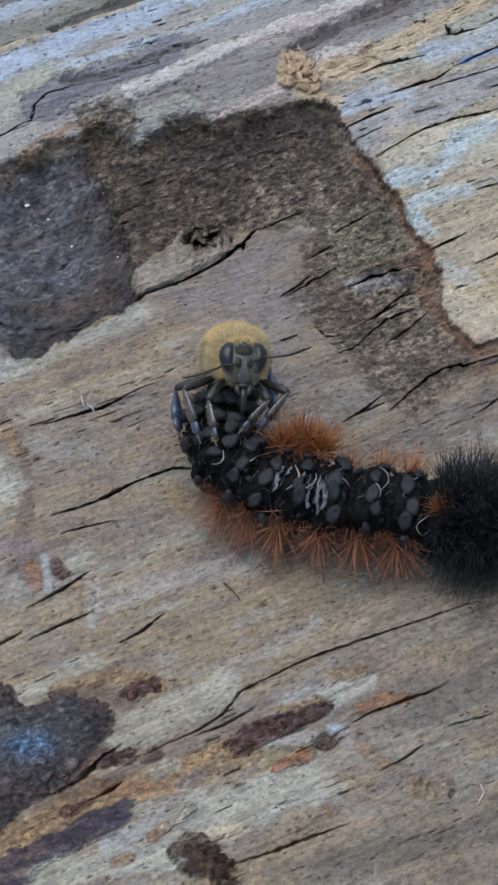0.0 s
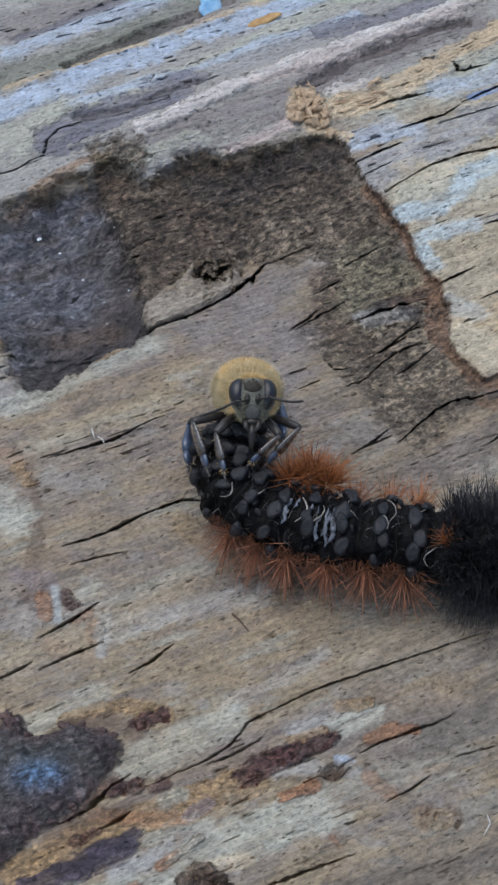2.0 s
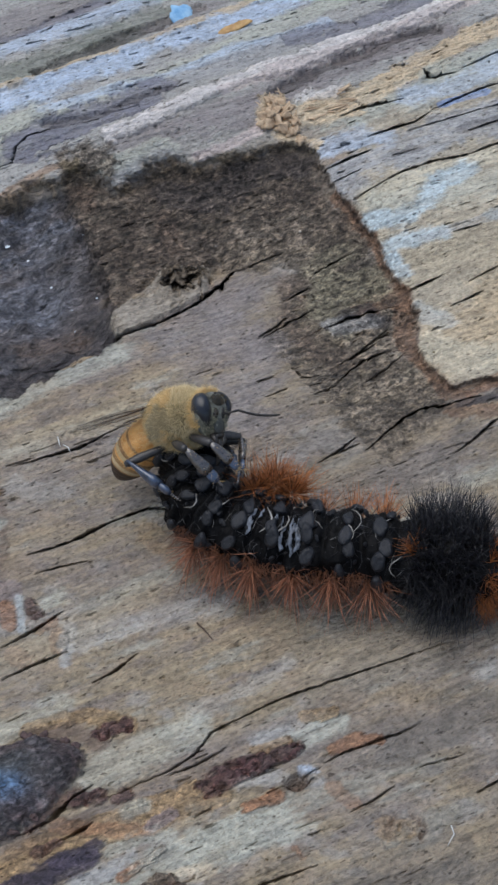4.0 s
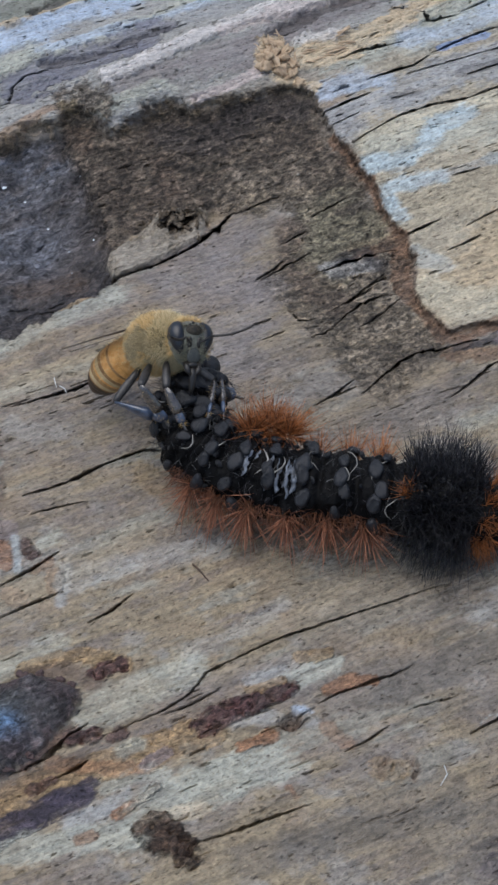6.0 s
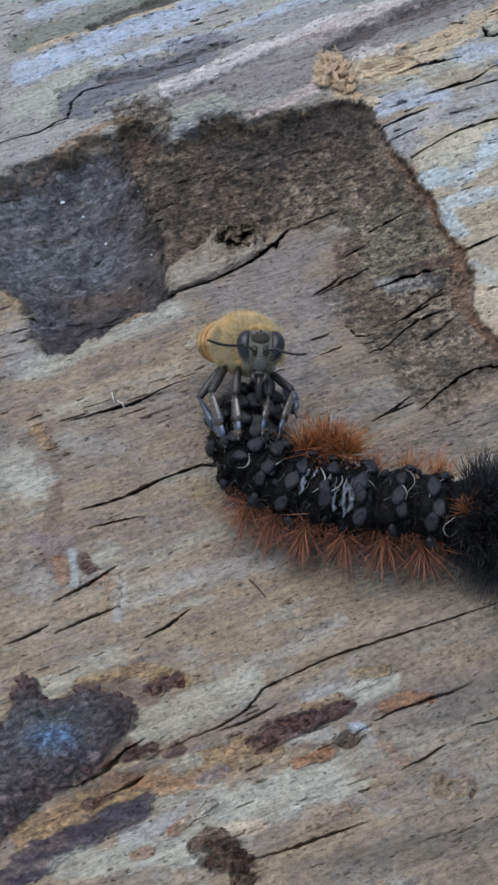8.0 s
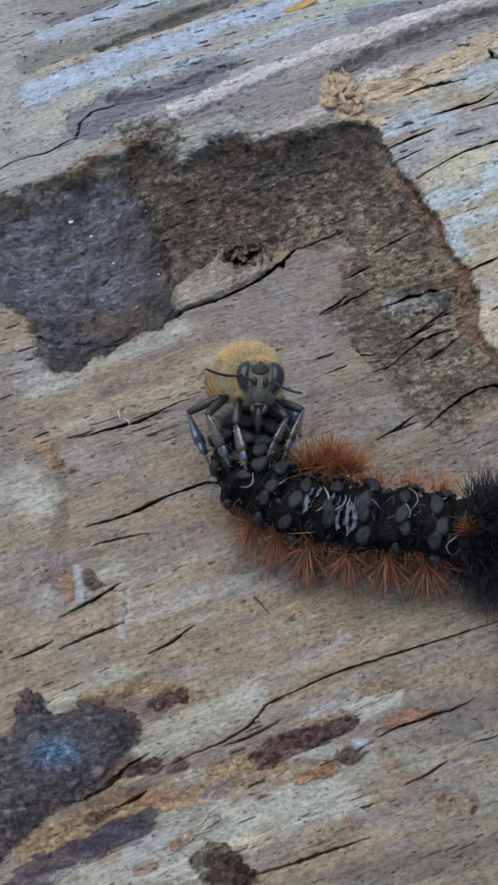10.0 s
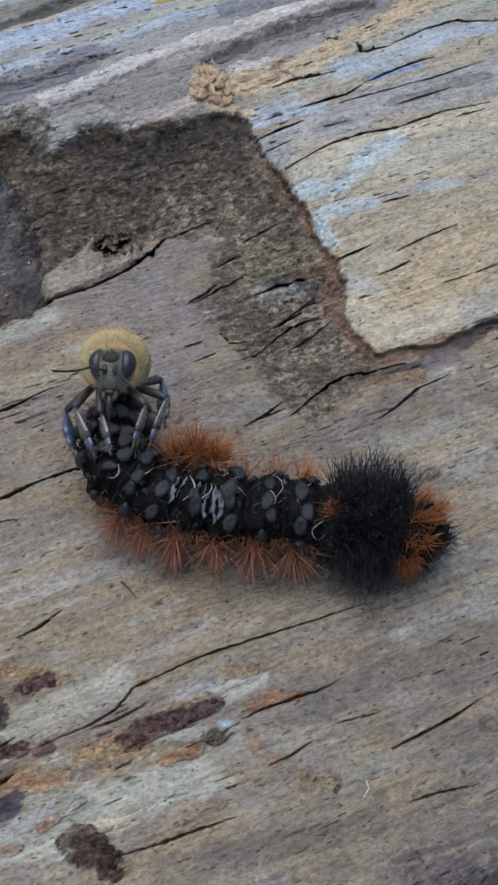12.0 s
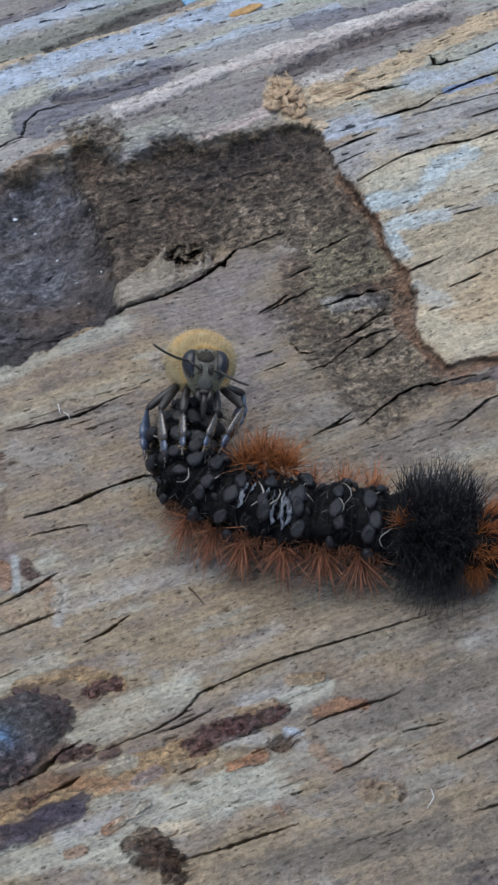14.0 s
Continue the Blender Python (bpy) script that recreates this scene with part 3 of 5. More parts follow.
def steps(fine0, fine1, step, far, grow=1.25):
    """Even steps between fine0 and fine1, widening outwards as far as far."""
    mid = list(np.arange(fine0, fine1, step))
    out, s = [], step
    while not out or fine1 + out[-1] < far:
        s *= grow
        out.append((out[-1] if out else 0) + s)
    lo, hi = [fine0 - o for o in reversed(out)], [mid[-1] + o for o in out]
    return np.array(lo + mid + hi)


C, SN = math.cos(radians(GRAIN)), math.sin(radians(GRAIN))


def log_surface():
    u1, v1 = steps(-46, 56, 0.165, 330), steps(-44, 66, 0.078, 150)
    u, v = np.meshgrid(u1, v1, indexing="ij")
    x, y = u * C - v * SN, u * SN + v * C
    jag = layered(x * 0.9, y * 0.9, 3, 5, 0.7)
    # stains, bands and painted shade, with ragged edges that follow the grain
    ragged = 0.75 * layered(u / 3.4, v / 0.7, 201, 5, 0.75) + 0.60 * layered(x * 1.2, y * 1.2, 205, 5, 0.8)
    broken = 0.72 + 0.28 * rise(-0.35, 0.15, layered(u / 2.2, v / 0.8, 211, 4, 0.7))
    swollen = 0.75 * layered(x * 0.30, y * 0.30, 215, 3, 0.7)
    diffuse = ("frost", "celadon", "buff", "ash", "lilac", "dun", "tan", "cream", "ice", "sky", "umberwarm", "moss")
    stains = []
    for tone, strength, half, line in STAINS:
        d, _ = to_line(x, y, line, 2.4 * half)
        outer, inner = (1.55, 0.70) if tone in diffuse else (1.25, 0.95)
        stains.append((tone, strength * broken * rise(outer, inner, d / half + ragged + swollen)))

    def total(*names):
        out = np.zeros(x.shape)
        for tone, m in stains:
            if tone in names:
                out = np.maximum(out, m)
        return out

    # grain relief
    h = 0.34 * layered(u / 26, v / 4.0, 11, 3) + 0.15 * layered(u / 9, v / 0.75, 21, 4, 0.65) + 0.045 * layered(u / 2.6, v / 0.30, 31, 3)
    h += 0.03 * layered(x * 2.9, y * 2.9, 41, 3)
    # broken-away layer: the wood beyond EDGE stands higher
    ring = EDGE + [(60, 40), (60, 110), (-80, 110), (-80, 5), (-40, 20)]
    sd = depth_in(x, y, ring) + 0.55 * jag
    # crumbling where it meets the dark hollow, sharp along the plate
    worn = rise(3, -2, x)
    sd = sd + worn * 0.9 * layered(x * 0.8, y * 1.1, 251, 5, 0.8)
    slope = 0.13 + 0.45 * worn
    upper = rise(-slope, slope, sd)
    top = rise(0.08, 0.30, sd)
    far_band = rise(30, 40, v)
    h = h * (1 - 0.3 * (1 - upper)) + upper * (0.65 + 0.35 * far_band)
    # the whole upper side leans up and away from a shallow basin
    swell = 2.2 * rise(-7, 5, sd) * rise(24, 40, y + 0.35 * x) - 2.4 * np.exp(-(((x + 9 + 0.3 * (y - 24)) / 13) ** 2) - ((y - 23.5) / 8.5) ** 2)
    swell -= np.maximum(v - 40, 0) ** 2 / 170
    step = upper * (0.65 + 0.35 * far_band)
    # long ridges of the upper wood; dark bands lie in furrows, pale ones on ridges
    ridges = layered(u / 60 + 0.15 * layered(u / 20, v / 9, 5, 2), v / 2.4, 51, 4, 0.7)
    h += far_band * upper * 0.35 * ridges
    far = far_band * top
    h += far * (0.55 * total("bone") + 0.2 * total("sky", "celadon") - 0.75 * total("dark_and_shade") - 0.35 * total("slate", "moss") - 0.2 * total("lilac"))
    # brown inner layer, rougher and cross-cut
    soft_edge = 0.35 + 0.65 * rise(-3, 3, x)
    brown = rise(-1.6 * soft_edge, 1.4 * soft_edge, depth_in(x, y, BROWN) + 1.6 * soft_edge * jag) * (1 - top)
    h += brown * (0.34 * layered(x * 1.5, y * 1.5, 61, 5, 0.75) + 0.16 * layered(u / 2.0, v / 0.5, 63, 3, 0.7) - 0.25)
    # dark hollow
    hd = depth_in(x, y, HOLLOW) + 0.5 + 0.6 * jag
    hollow = rise(-0.2, 0.9, hd + 0.6 * jag) * (1 - top)
    h += -hollow * (1.1 + 1.6 * rise(0, 6, hd)) + hollow * (0.8 * layered(x * 0.5, y * 0.5, 71, 4, 0.55) + 0.3 * layered(u / 1.6, v / 0.6, 73, 4, 0.65))
    # loose chip of wood
    cd = depth_in(x, y, CHIP, 4) + 0.10 * jag
    chip = rise(-0.06, 0.06, cd)
    h += chip * (0.50 - 0.015 * (x + 8)) * (0.9 + 0.3 * layered(x * 0.5, y * 0.5, 66, 3))
    # cracks, slanting along the camera's view so that it looks into their depth
    cut = np.zeros(x.shape)
    wob = 0.24 * layered(x * 1.6, y * 1.6, 81, 5, 0.85)
    fray = layered(u / 0.9, v / 0.5, 85, 3, 0.8)
    for width, deep, line in CRACKS_A + CRACKS_B + CRACKS_C + CRACKS_D:
        d, a = to_line(x + wob, y + wob, line, 2.0)
        taper = np.clip(2.6 * np.minimum(a, 1 - a), 0.08, 1)
        gape = 0.15 + 1.25 * lattice(a * 7 * len(line), a * 0 + width * 50 + deep, 5)
        w = np.maximum(0.50 * width * taper * gape * (1 + 0.9 * fray), 0.012)
        depth = 1.9 * deep * taper**0.5 * rise(0.05, 0.6, lattice(a * 3 * len(line), a * 0 + deep * 31, 9) + 1.0 * width + 0.3 * jag)
        cut = np.maximum(cut, depth * np.clip((w + 0.04 - d) / (0.7 * w + 0.02), 0, 1))
    # many short checks along the grain
    checks = layered(u / 1.9, v / 0.17, 95, 2)
    cut = np.maximum(cut, 0.42 * rise(0.60, 0.72, checks) * rise(0.0, 0.35, layered(u / 14, v / 5, 97, 2) + 0.08))
    pits = layered(u / 0.42, v / 0.26, 93, 2)
    cut = np.maximum(cut, 0.28 * rise(0.72, 0.84, pits) * (1 - hollow))
    h -= cut
    # dark bark blister
    bd0 = depth_in(x, y, BARK)
    bd = bd0 + 0.6 * jag
    bark = rise(-0.1, 0.3, bd)
    h = h * (1 - 0.85 * bark)
    fringe = np.exp(-np.maximum(bd, 0) / 1.3)
    h += bark * (0.35 + (0.22 + 0.40 * fringe) * layered(x * 1.7, y * 1.7, 77, 4, 0.65) + 1.6 * (1 - np.exp(-np.maximum(bd0, 0) / 2.2)) + 0.5 * layered(x * 0.3, y * 0.3, 99, 2, 0.5))

    # knots and holes
    def spot(cx, cy, ru, rv):
        du, dv = (x - cx) * C + (y - cy) * SN, -(x - cx) * SN + (y - cy) * C
        return np.hypot(du / ru, dv / rv) * (1 + 0.45 * jag)

    rag = layered(x * 1.5, y * 1.5, 64, 4, 0.75)
    k = spot(-6.6, 22.8, 1.9, 1.15) * (1 + 0.9 * rag)
    hole = 1.5 * np.exp(-(k**4)) * rise(-0.1, 0.3, rag + 0.1)
    h -= hole
    cut = cut + hole
    h += 1.0 * np.exp(-(((k - 1.1) / 0.55) ** 2)) * (0.35 + 1.3 * jag + rag)
    h += -1.1 * np.exp(-(spot(3.4, -24.5, 0.75, 0.6) ** 4)) - 0.5 * np.exp(-(spot(21.8, -22.7, 0.7, 0.6) ** 4))
    k = spot(10.4, -27.9, 1.25, 1.15)
    h += -0.40 * np.exp(-(((k - 1.0) / 0.16) ** 2)) * rise(-0.2, 0.4, jag + 0.1) - 0.45 * np.exp(-(((k - 0.5) / 0.25) ** 2)) * rise(0, 0.4, jag)
    knot = np.exp(-(((k - 0.95) / 0.22) ** 2)) * rise(-0.3, 0.2, jag + 0.1)
    k = spot(18.5, -0.6, 0.9, 0.7)
    h += 0.55 * np.exp(-(k**4)) - 0.25 * np.exp(-(((k - 1.15) / 0.15) ** 2))
    h -= 0.6 * np.exp(-(spot(-0.9, -13.5, 0.26, 0.16) ** 2))
    # gutter at the near side, carved in and also coloured darker
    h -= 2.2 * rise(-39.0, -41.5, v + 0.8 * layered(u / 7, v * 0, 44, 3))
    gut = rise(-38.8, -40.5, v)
    # crusts of resin and rot stand proud
    plum, rust, rot = total("plumred"), total("rust", "ochre"), total("umber") * rise(5, -5, y)
    h += plum * (0.14 + 0.50 * jag + 0.22 * rag) + rust * (0.22 * jag + 0.12 * rag) + rot * (0.35 + 0.7 * jag + 0.35 * rag)
    h -= (0.5 * plum + 0.6 * rot) * rise(-0.12, -0.35, rag)
    # tan splinters at the corner of the step, and along the upper edge
    splinter = total("sand") * far
    h += splinter * (0.30 + 0.45 * layered(u / 2.2, v / 0.35, 131, 3, 0.7))

    # tones: each surface has a darker and a lighter shade, mixed by the grain of the material
    hue = layered(u / 11, v / 3.4, 221, 5, 0.66)
    hue2 = layered(u / 7, v / 2.0, 225, 5, 0.68)
    hue3 = layered(x / 3.6, y / 2.6, 229, 5, 0.68)
    pick = lambda w, a, b: w[..., None] * np.array(b) + (1 - w[..., None]) * np.array(a)
    mean = pick(rise(-0.25, 0.3, hue), (0.256, 0.217, 0.180), (0.316, 0.253, 0.167))
    mean = mean + rise(0.12, 0.42, hue2)[..., None] * 0.75 * (np.array((0.335, 0.320, 0.265)) - mean)
    mean = mean + rise(-0.12, -0.42, hue2)[..., None] * 0.7 * (np.array((0.205, 0.172, 0.153)) - mean)
    mean = mean + rise(0.08, 0.40, hue3)[..., None] * 0.5 * (np.array((0.305, 0.230, 0.152)) - mean)
    mean = mean + rise(-0.08, -0.40, hue3)[..., None] * 0.7 * (np.array((0.312, 0.288, 0.256)) - mean)
    spread = np.full(x.shape, 0.33)

    def lay(m, tone, contrast=None):
        nonlocal mean, spread
        m = np.clip(m, 0, 1)
        mean = mean + m[..., None] * (np.array(tone) - mean)
        if contrast is not None:
            spread = spread + m * (contrast - spread)

    lay(far, (0.37, 0.36, 0.335), 0.22)
    face = top * rise(6, 9, x) * (1 - far_band)
    lay(face, (0.435, 0.378, 0.28))
    lay(0.8 * rise(0, 13, x + 0.4 * (y + 22)) * rise(-8, -15, y) * rise(-0.55, 0.25, layered(u / 9, v / 2.2, 171, 4, 0.65)), (0.168, 0.147, 0.122))
    lay(brown * (0.85 + 0.4 * jag), (0.190, 0.157, 0.118), 0.6)
    # the brown's shade below the raised edge, put into the colour as umber
    umber = brown * np.clip(rise(26, 36, y + 0.25 * x + 3 * jag) + rise(1, -7, x) * rise(15, 20, y) * (1 - chip), 0, 1)
    lay(umber * (0.85 + 0.5 * jag), (0.105, 0.081, 0.063), 0.65)
    lay(hollow * (1 - chip), (0.108, 0.093, 0.090), 0.6)
    mean = mean * (1 + np.clip(0.9 * brown * layered(x / 1.3, y / 1.0, 241, 4, 0.7) + 0.9 * hollow * layered(u / 3.2, v / 1.4, 245, 4, 0.7), -0.6, 0.8))[..., None]
    # bluish sky reflection in the hollow, put into its colour
    slate = hollow * np.clip(rise(-12.5, -19.0, x + 0.35 * (27 - y)) * rise(-0.75, 0.3, layered(u / 5, v / 2.2, 161, 4, 0.6)) + 0.7 * np.exp(-((x + 18.4) / 2.6) ** 2 - ((y - 21.7) / 2.2) ** 2), 0, 1)
    lay(0.85 * slate * (0.7 + 0.6 * layered(u / 3.2, v / 1.4, 245, 4, 0.7)), (0.172, 0.192, 0.236), 0.6)
    lay(0.6 * np.exp(-(((sd + 0.25) / 0.35) ** 2)) * rise(5.5, 7.5, x) * rise(45, 40, y), TONES["mahogany"])
    plate_tones = ("sky", "ice", "cream", "tan", "sand", "azure", "celadon", "buff", "bone", "rosy", "slate")
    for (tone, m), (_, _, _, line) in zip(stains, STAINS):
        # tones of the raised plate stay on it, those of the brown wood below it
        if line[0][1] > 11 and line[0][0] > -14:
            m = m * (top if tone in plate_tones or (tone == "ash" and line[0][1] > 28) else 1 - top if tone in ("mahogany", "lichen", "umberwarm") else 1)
        lay(m * (1 - 0.9 * hollow * (tone not in ("dark_and_shade", "umberwarm"))), TONES[tone])
    # brown crumbs spill over the worn rim
    lay(0.75 * worn * np.exp(-(((sd - 0.1) / 0.55) ** 2)) * rise(-0.2, 0.25, jag + 0.1), (0.27, 0.20, 0.125), 0.5)
    spill = rise(0.2, 0.9, 1.5 - np.hypot((x + 15.2) / 2.2, (y - 36.6) / 2.4) + 1.1 * jag)
    lay(0.85 * spill, (0.150, 0.122, 0.094), 0.6)
    lay(0.7 * spill * rise(0.9, 0.5, spot(-16.9, 36.4, 1.3, 1.3)), (0.26, 0.205, 0.12), 0.5)
    lay(chip * 0.9, (0.32, 0.28, 0.225), 0.4)
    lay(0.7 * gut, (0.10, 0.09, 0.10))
    lay(0.85 * knot, TONES["umberwarm"])
    lay(0.9 * rise(1.25, 0.8, spot(-6.4, 22.9, 2.0, 1.25)), (0.12, 0.092, 0.062), 0.6)
    lay(0.8 * np.exp(-(spot(3.4, -24.5, 0.85, 0.7) ** 4)), TONES["umber"])
    lay(bark, (0.098, 0.088, 0.094), 0.55)
    lay(bark * (0.75 * np.exp(-((x + 17.5) / 4.0) ** 2 - ((y + 25.0) / 1.6) ** 2)), (0.11, 0.125, 0.125))
    # reflected sky near the blister's middle, laid on as blue colour
    lay(bark * np.exp(-((x + 16.0) / 1.5) ** 2 - ((y + 26.3) / 1.0) ** 2 + 0.6 * jag), (0.10, 0.19, 0.33))
    lay(0.6 * bark * fringe * rise(-0.3, 0.2, layered(x * 0.9, y * 0.9, 181, 3)), TONES["plumred"])
    crumbly = np.clip(np.maximum.reduce([spill, brown * (1 - 0.8 * chip), 0.7 * hollow, bark, plum, 0.7 * rust, rot, 0.6 * total("mahogany"), 0.8 * total("purple"), 0.5 * knot]), 0, 1)
    masks = {"crumbly": crumbly, "damp": np.maximum(hollow * (1 - chip), bark)}
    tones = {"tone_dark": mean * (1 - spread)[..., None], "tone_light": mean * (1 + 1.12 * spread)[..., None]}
    # the log's round back falls away on both sides
    h -= 0.00 + np.where(v > 66, (v - 66) ** 2 / 110, 0) + np.where(v < -44, (v + 44) ** 2 / 110, 0)
    nu, nv = u.shape
    # swell and cracks slant along the camera's line of sight, keeping outlines as seen
    lean = -0.87 * (swell + 0.75 * step) + (0.53 + 0.0093 * np.clip(y + 33, 0, 90)) * cut
    verts = np.stack([u + lean * SN, v + lean * C, h + swell], -1).reshape(-1, 3) * MM
    idx = np.arange(nu * nv).reshape(nu, nv)
    quads = np.stack([idx[:-1, :-1], idx[1:, :-1], idx[1:, 1:], idx[:-1, 1:]], -1).reshape(-1, 4)
    # rounded underside: one strip round the rim down to a keel
    rim_loop = np.concatenate([idx[:, 0], idx[-1, 1:], idx[-2::-1, -1], idx[0, -2:0:-1]])
    low = verts[rim_loop].copy()
    low[:, 1] *= 0.55
    low[:, 2] = -0.19
    base = len(verts)
    verts = np.concatenate([verts, low])
    n = len(rim_loop)
    ring_idx = np.arange(n)
    skirt = np.stack([rim_loop, base + ring_idx, base + (ring_idx + 1) % n, np.roll(rim_loop, -1)], -1)
    quads = np.concatenate([quads, skirt[:, ::-1]])
    mesh = bpy.data.meshes.new("log")
    mesh.vertices.add(len(verts))
    mesh.vertices.foreach_set("co", verts.astype(np.float32).ravel())
    mesh.loops.add(quads.size)
    mesh.loops.foreach_set("vertex_index", quads.astype(np.int32).ravel())
    mesh.polygons.add(len(quads))
    mesh.polygons.foreach_set("loop_start", np.arange(0, quads.size, 4, dtype=np.int32))
    mesh.polygons.foreach_set("use_smooth", np.ones(len(quads), bool))
    mesh.update(calc_edges=True)
    for name, values in masks.items():
        full = np.zeros(len(verts), np.float32)
        full[:base] = np.clip(values, 0, 1).ravel()
        mesh.attributes.new(name, "FLOAT", "POINT").data.foreach_set("value", full)
    for name, values in tones.items():
        full = np.ones((len(verts), 4), np.float32)
        full[:, :3] = 0.2
        full[:base, :3] = np.clip(values, 0, 1).reshape(-1, 3)
        mesh.attributes.new(name, "FLOAT_COLOR", "POINT").data.foreach_set("color", full.ravel())
    mesh.materials.append(wood_material())
    ob = new("log", mesh)
    ob.matrix_world = pose(0, 0, 0, 0, 0, GRAIN)
    return tagged(ob, "weathered grey split log with cracks, dark hollow and rust stains", "log"), (u1, v1, h + swell, lean)


def ground():
    bm = bmesh.new()
    bmesh.ops.create_grid(bm, x_segments=24, y_segments=24, size=400)
    mesh = bpy.data.meshes.new("ground")
    bm.to_mesh(mesh)
    bm.free()
    mesh.materials.append(plain("soil", (0.04, 0.03, 0.02), (0.12, 0.09, 0.06), 0.9, 30.0, 0.01))
    ob = new("ground", mesh)
    ob.matrix_world = pose(0, 0, -0.19)
    return tagged(ob, "bare brown soil under the log", "ground", kind="structure")


log, SURFACE = log_surface()
ground()


def top_of_log(x, y):
    """Height of the wood in millimetres at a place in millimetres."""
    u1, v1, h, lean = SURFACE
    return float(h[np.abs(u1 - (x * C + y * SN)).argmin(), np.abs(v1 - (y * C - x * SN)).argmin()])


def on_log(x, y):
    """The same, with the slant of the upper side taken in: the place itself."""
    u1, v1, h, lean = SURFACE
    k = np.abs(u1 - (x * C + y * SN)).argmin(), np.abs(v1 - (y * C - x * SN)).argmin()
    return x, y + float(lean[k]), float(h[k])


# ---- mesh helpers, in millimetres ----
def part(name, shape, mat, parent=None, label="", at=None, smooth=True):
    """One mesh object under a thing or a part. shape: (vertices, faces) in millimetres."""
    verts, faces = shape
    mesh = bpy.data.meshes.new(name)
    mesh.from_pydata([tuple(float(c) * MM for c in v) for v in verts], [], [tuple(int(i) for i in f) for f in faces])
    mesh.materials.append(mat)
    mesh.polygons.foreach_set("use_smooth", [smooth] * len(mesh.polygons))
    ob = new(name, mesh)
    ob.parent = parent
    if at is not None:
        ob.matrix_basis = at
    return tagged(ob, label)


def place(x, y, z, rx=0, ry=0, rz=0):
    return pose(x * MM, y * MM, z * MM, rx, ry, rz)


def joined(*shapes):
    verts, faces = [], []
    for v, f in shapes:
        n = len(verts)
        verts.extend(v)
        faces.extend(tuple(i + n for i in face) for face in f)
    return verts, faces


def moved(shape, m):
    return [m @ Vector(v) for v in shape[0]], shape[1]


def blob(rx, ry, rz, nu=16, nv=10, bend=None):
    """An ellipsoid with its poles on x; bend(x, y, z) reshapes it."""
    verts, faces = [(-rx, 0, 0)], []
    for j in range(1, nv):
        a = math.pi * j / nv
        for i in range(nu):
            b = 2 * math.pi * i / nu
            verts.append((-rx * math.cos(a), ry * math.sin(a) * math.cos(b), rz * math.sin(a) * math.sin(b)))
    verts.append((rx, 0, 0))
    ring = lambda j, i: 1 + (j - 1) * nu + i % nu
    for i in range(nu):
        faces.append((0, ring(1, i + 1), ring(1, i)))
        faces.append((len(verts) - 1, ring(nv - 1, i), ring(nv - 1, i + 1)))
        for j in range(1, nv - 1):
            faces.append((ring(j, i), ring(j, i + 1), ring(j + 1, i + 1), ring(j + 1, i)))
    if bend:
        verts = [bend(*v) for v in verts]
    return verts, faces


def tube(path, radii, sides=8, flat=1.0):
    """A closed tube along a path with a radius at each place; flat squeezes it in height."""
    path = [Vector(p) for p in path]
    verts, faces, n = [], [], len(path)
    side = None
    for k, p in enumerate(path):
        along = (path[min(k + 1, n - 1)] - path[max(k - 1, 0)]).normalized()
        side = (side or (Vector((0, 0, 1)) if abs(along.z) < 0.9 else Vector((0, 1, 0)))).cross(along).cross(along) * -1
        side = side.normalized()
        other = along.cross(side)
        for i in range(sides):
            a = 2 * math.pi * i / sides
            verts.append(p + side * (radii[k] * flat * math.cos(a)) + other * (radii[k] * math.sin(a)))
    for k in range(n - 1):
        for i in range(sides):
            j = (i + 1) % sides
            faces.append((k * sides + i, k * sides + j, (k + 1) * sides + j, (k + 1) * sides + i))
    faces.append(tuple(range(sides))[::-1])
    faces.append(tuple(range((n - 1) * sides, n * sides)))
    return verts, faces


def bristles(roots, ways, lengths, thick, rng, sag=0.0, curl=0.15, joints=3):
    """Tapered three-sided hairs, each bent a little on its own."""
    verts, faces = [], []
    for root, way, length in zip(roots, ways, lengths):
        way = Vector(way).normalized()
        side = way.orthogonal().normalized()
        other = way.cross(side)
        c1, c2 = rng.uniform(-curl, curl), rng.uniform(-curl, curl)
        base = len(verts)
        for k in range(joints):
            s = k / joints
            p = Vector(root) + way * (length * s) + (side * c1 + other * c2) * (length * s * s) - Vector((0, 0, sag * length * s * s))
            r = thick * (1 - 0.75 * s)
            for i in range(3):
                a = 2.0944 * i
                verts.append(p + side * (r * math.cos(a)) + other * (r * math.sin(a)))
        verts.append(Vector(root) + way * length + (side * c1 + other * c2) * length - Vector((0, 0, sag * length)))
        for k in range(joints - 1):
            for i in range(3):
                j = (i + 1) % 3
                faces.append((base + 3 * k + i, base + 3 * k + j, base + 3 * k + 3 + j, base + 3 * k + 3 + i))
        top = base + 3 * (joints - 1)
        for i in range(3):
            faces.append((top + i, top + (i + 1) % 3, base + 3 * joints))
    return verts, faces


def glide(points, s):
    """A place at s (0 to 1) on a smooth line through the points."""
    n = len(points) - 1
    f = min(max(s, 0), 1) * n
    k = min(int(f), n - 1)
    f -= k
    p = [Vector(points[min(max(k + o, 0), n)]) for o in (-1, 0, 1, 2)]
    return 0.5 * (2 * p[1] + (p[2] - p[0]) * f + (2 * p[0] - 5 * p[1] + 4 * p[2] - p[3]) * f * f + (3 * p[1] - p[0] - 3 * p[2] + p[3]) * f**3)


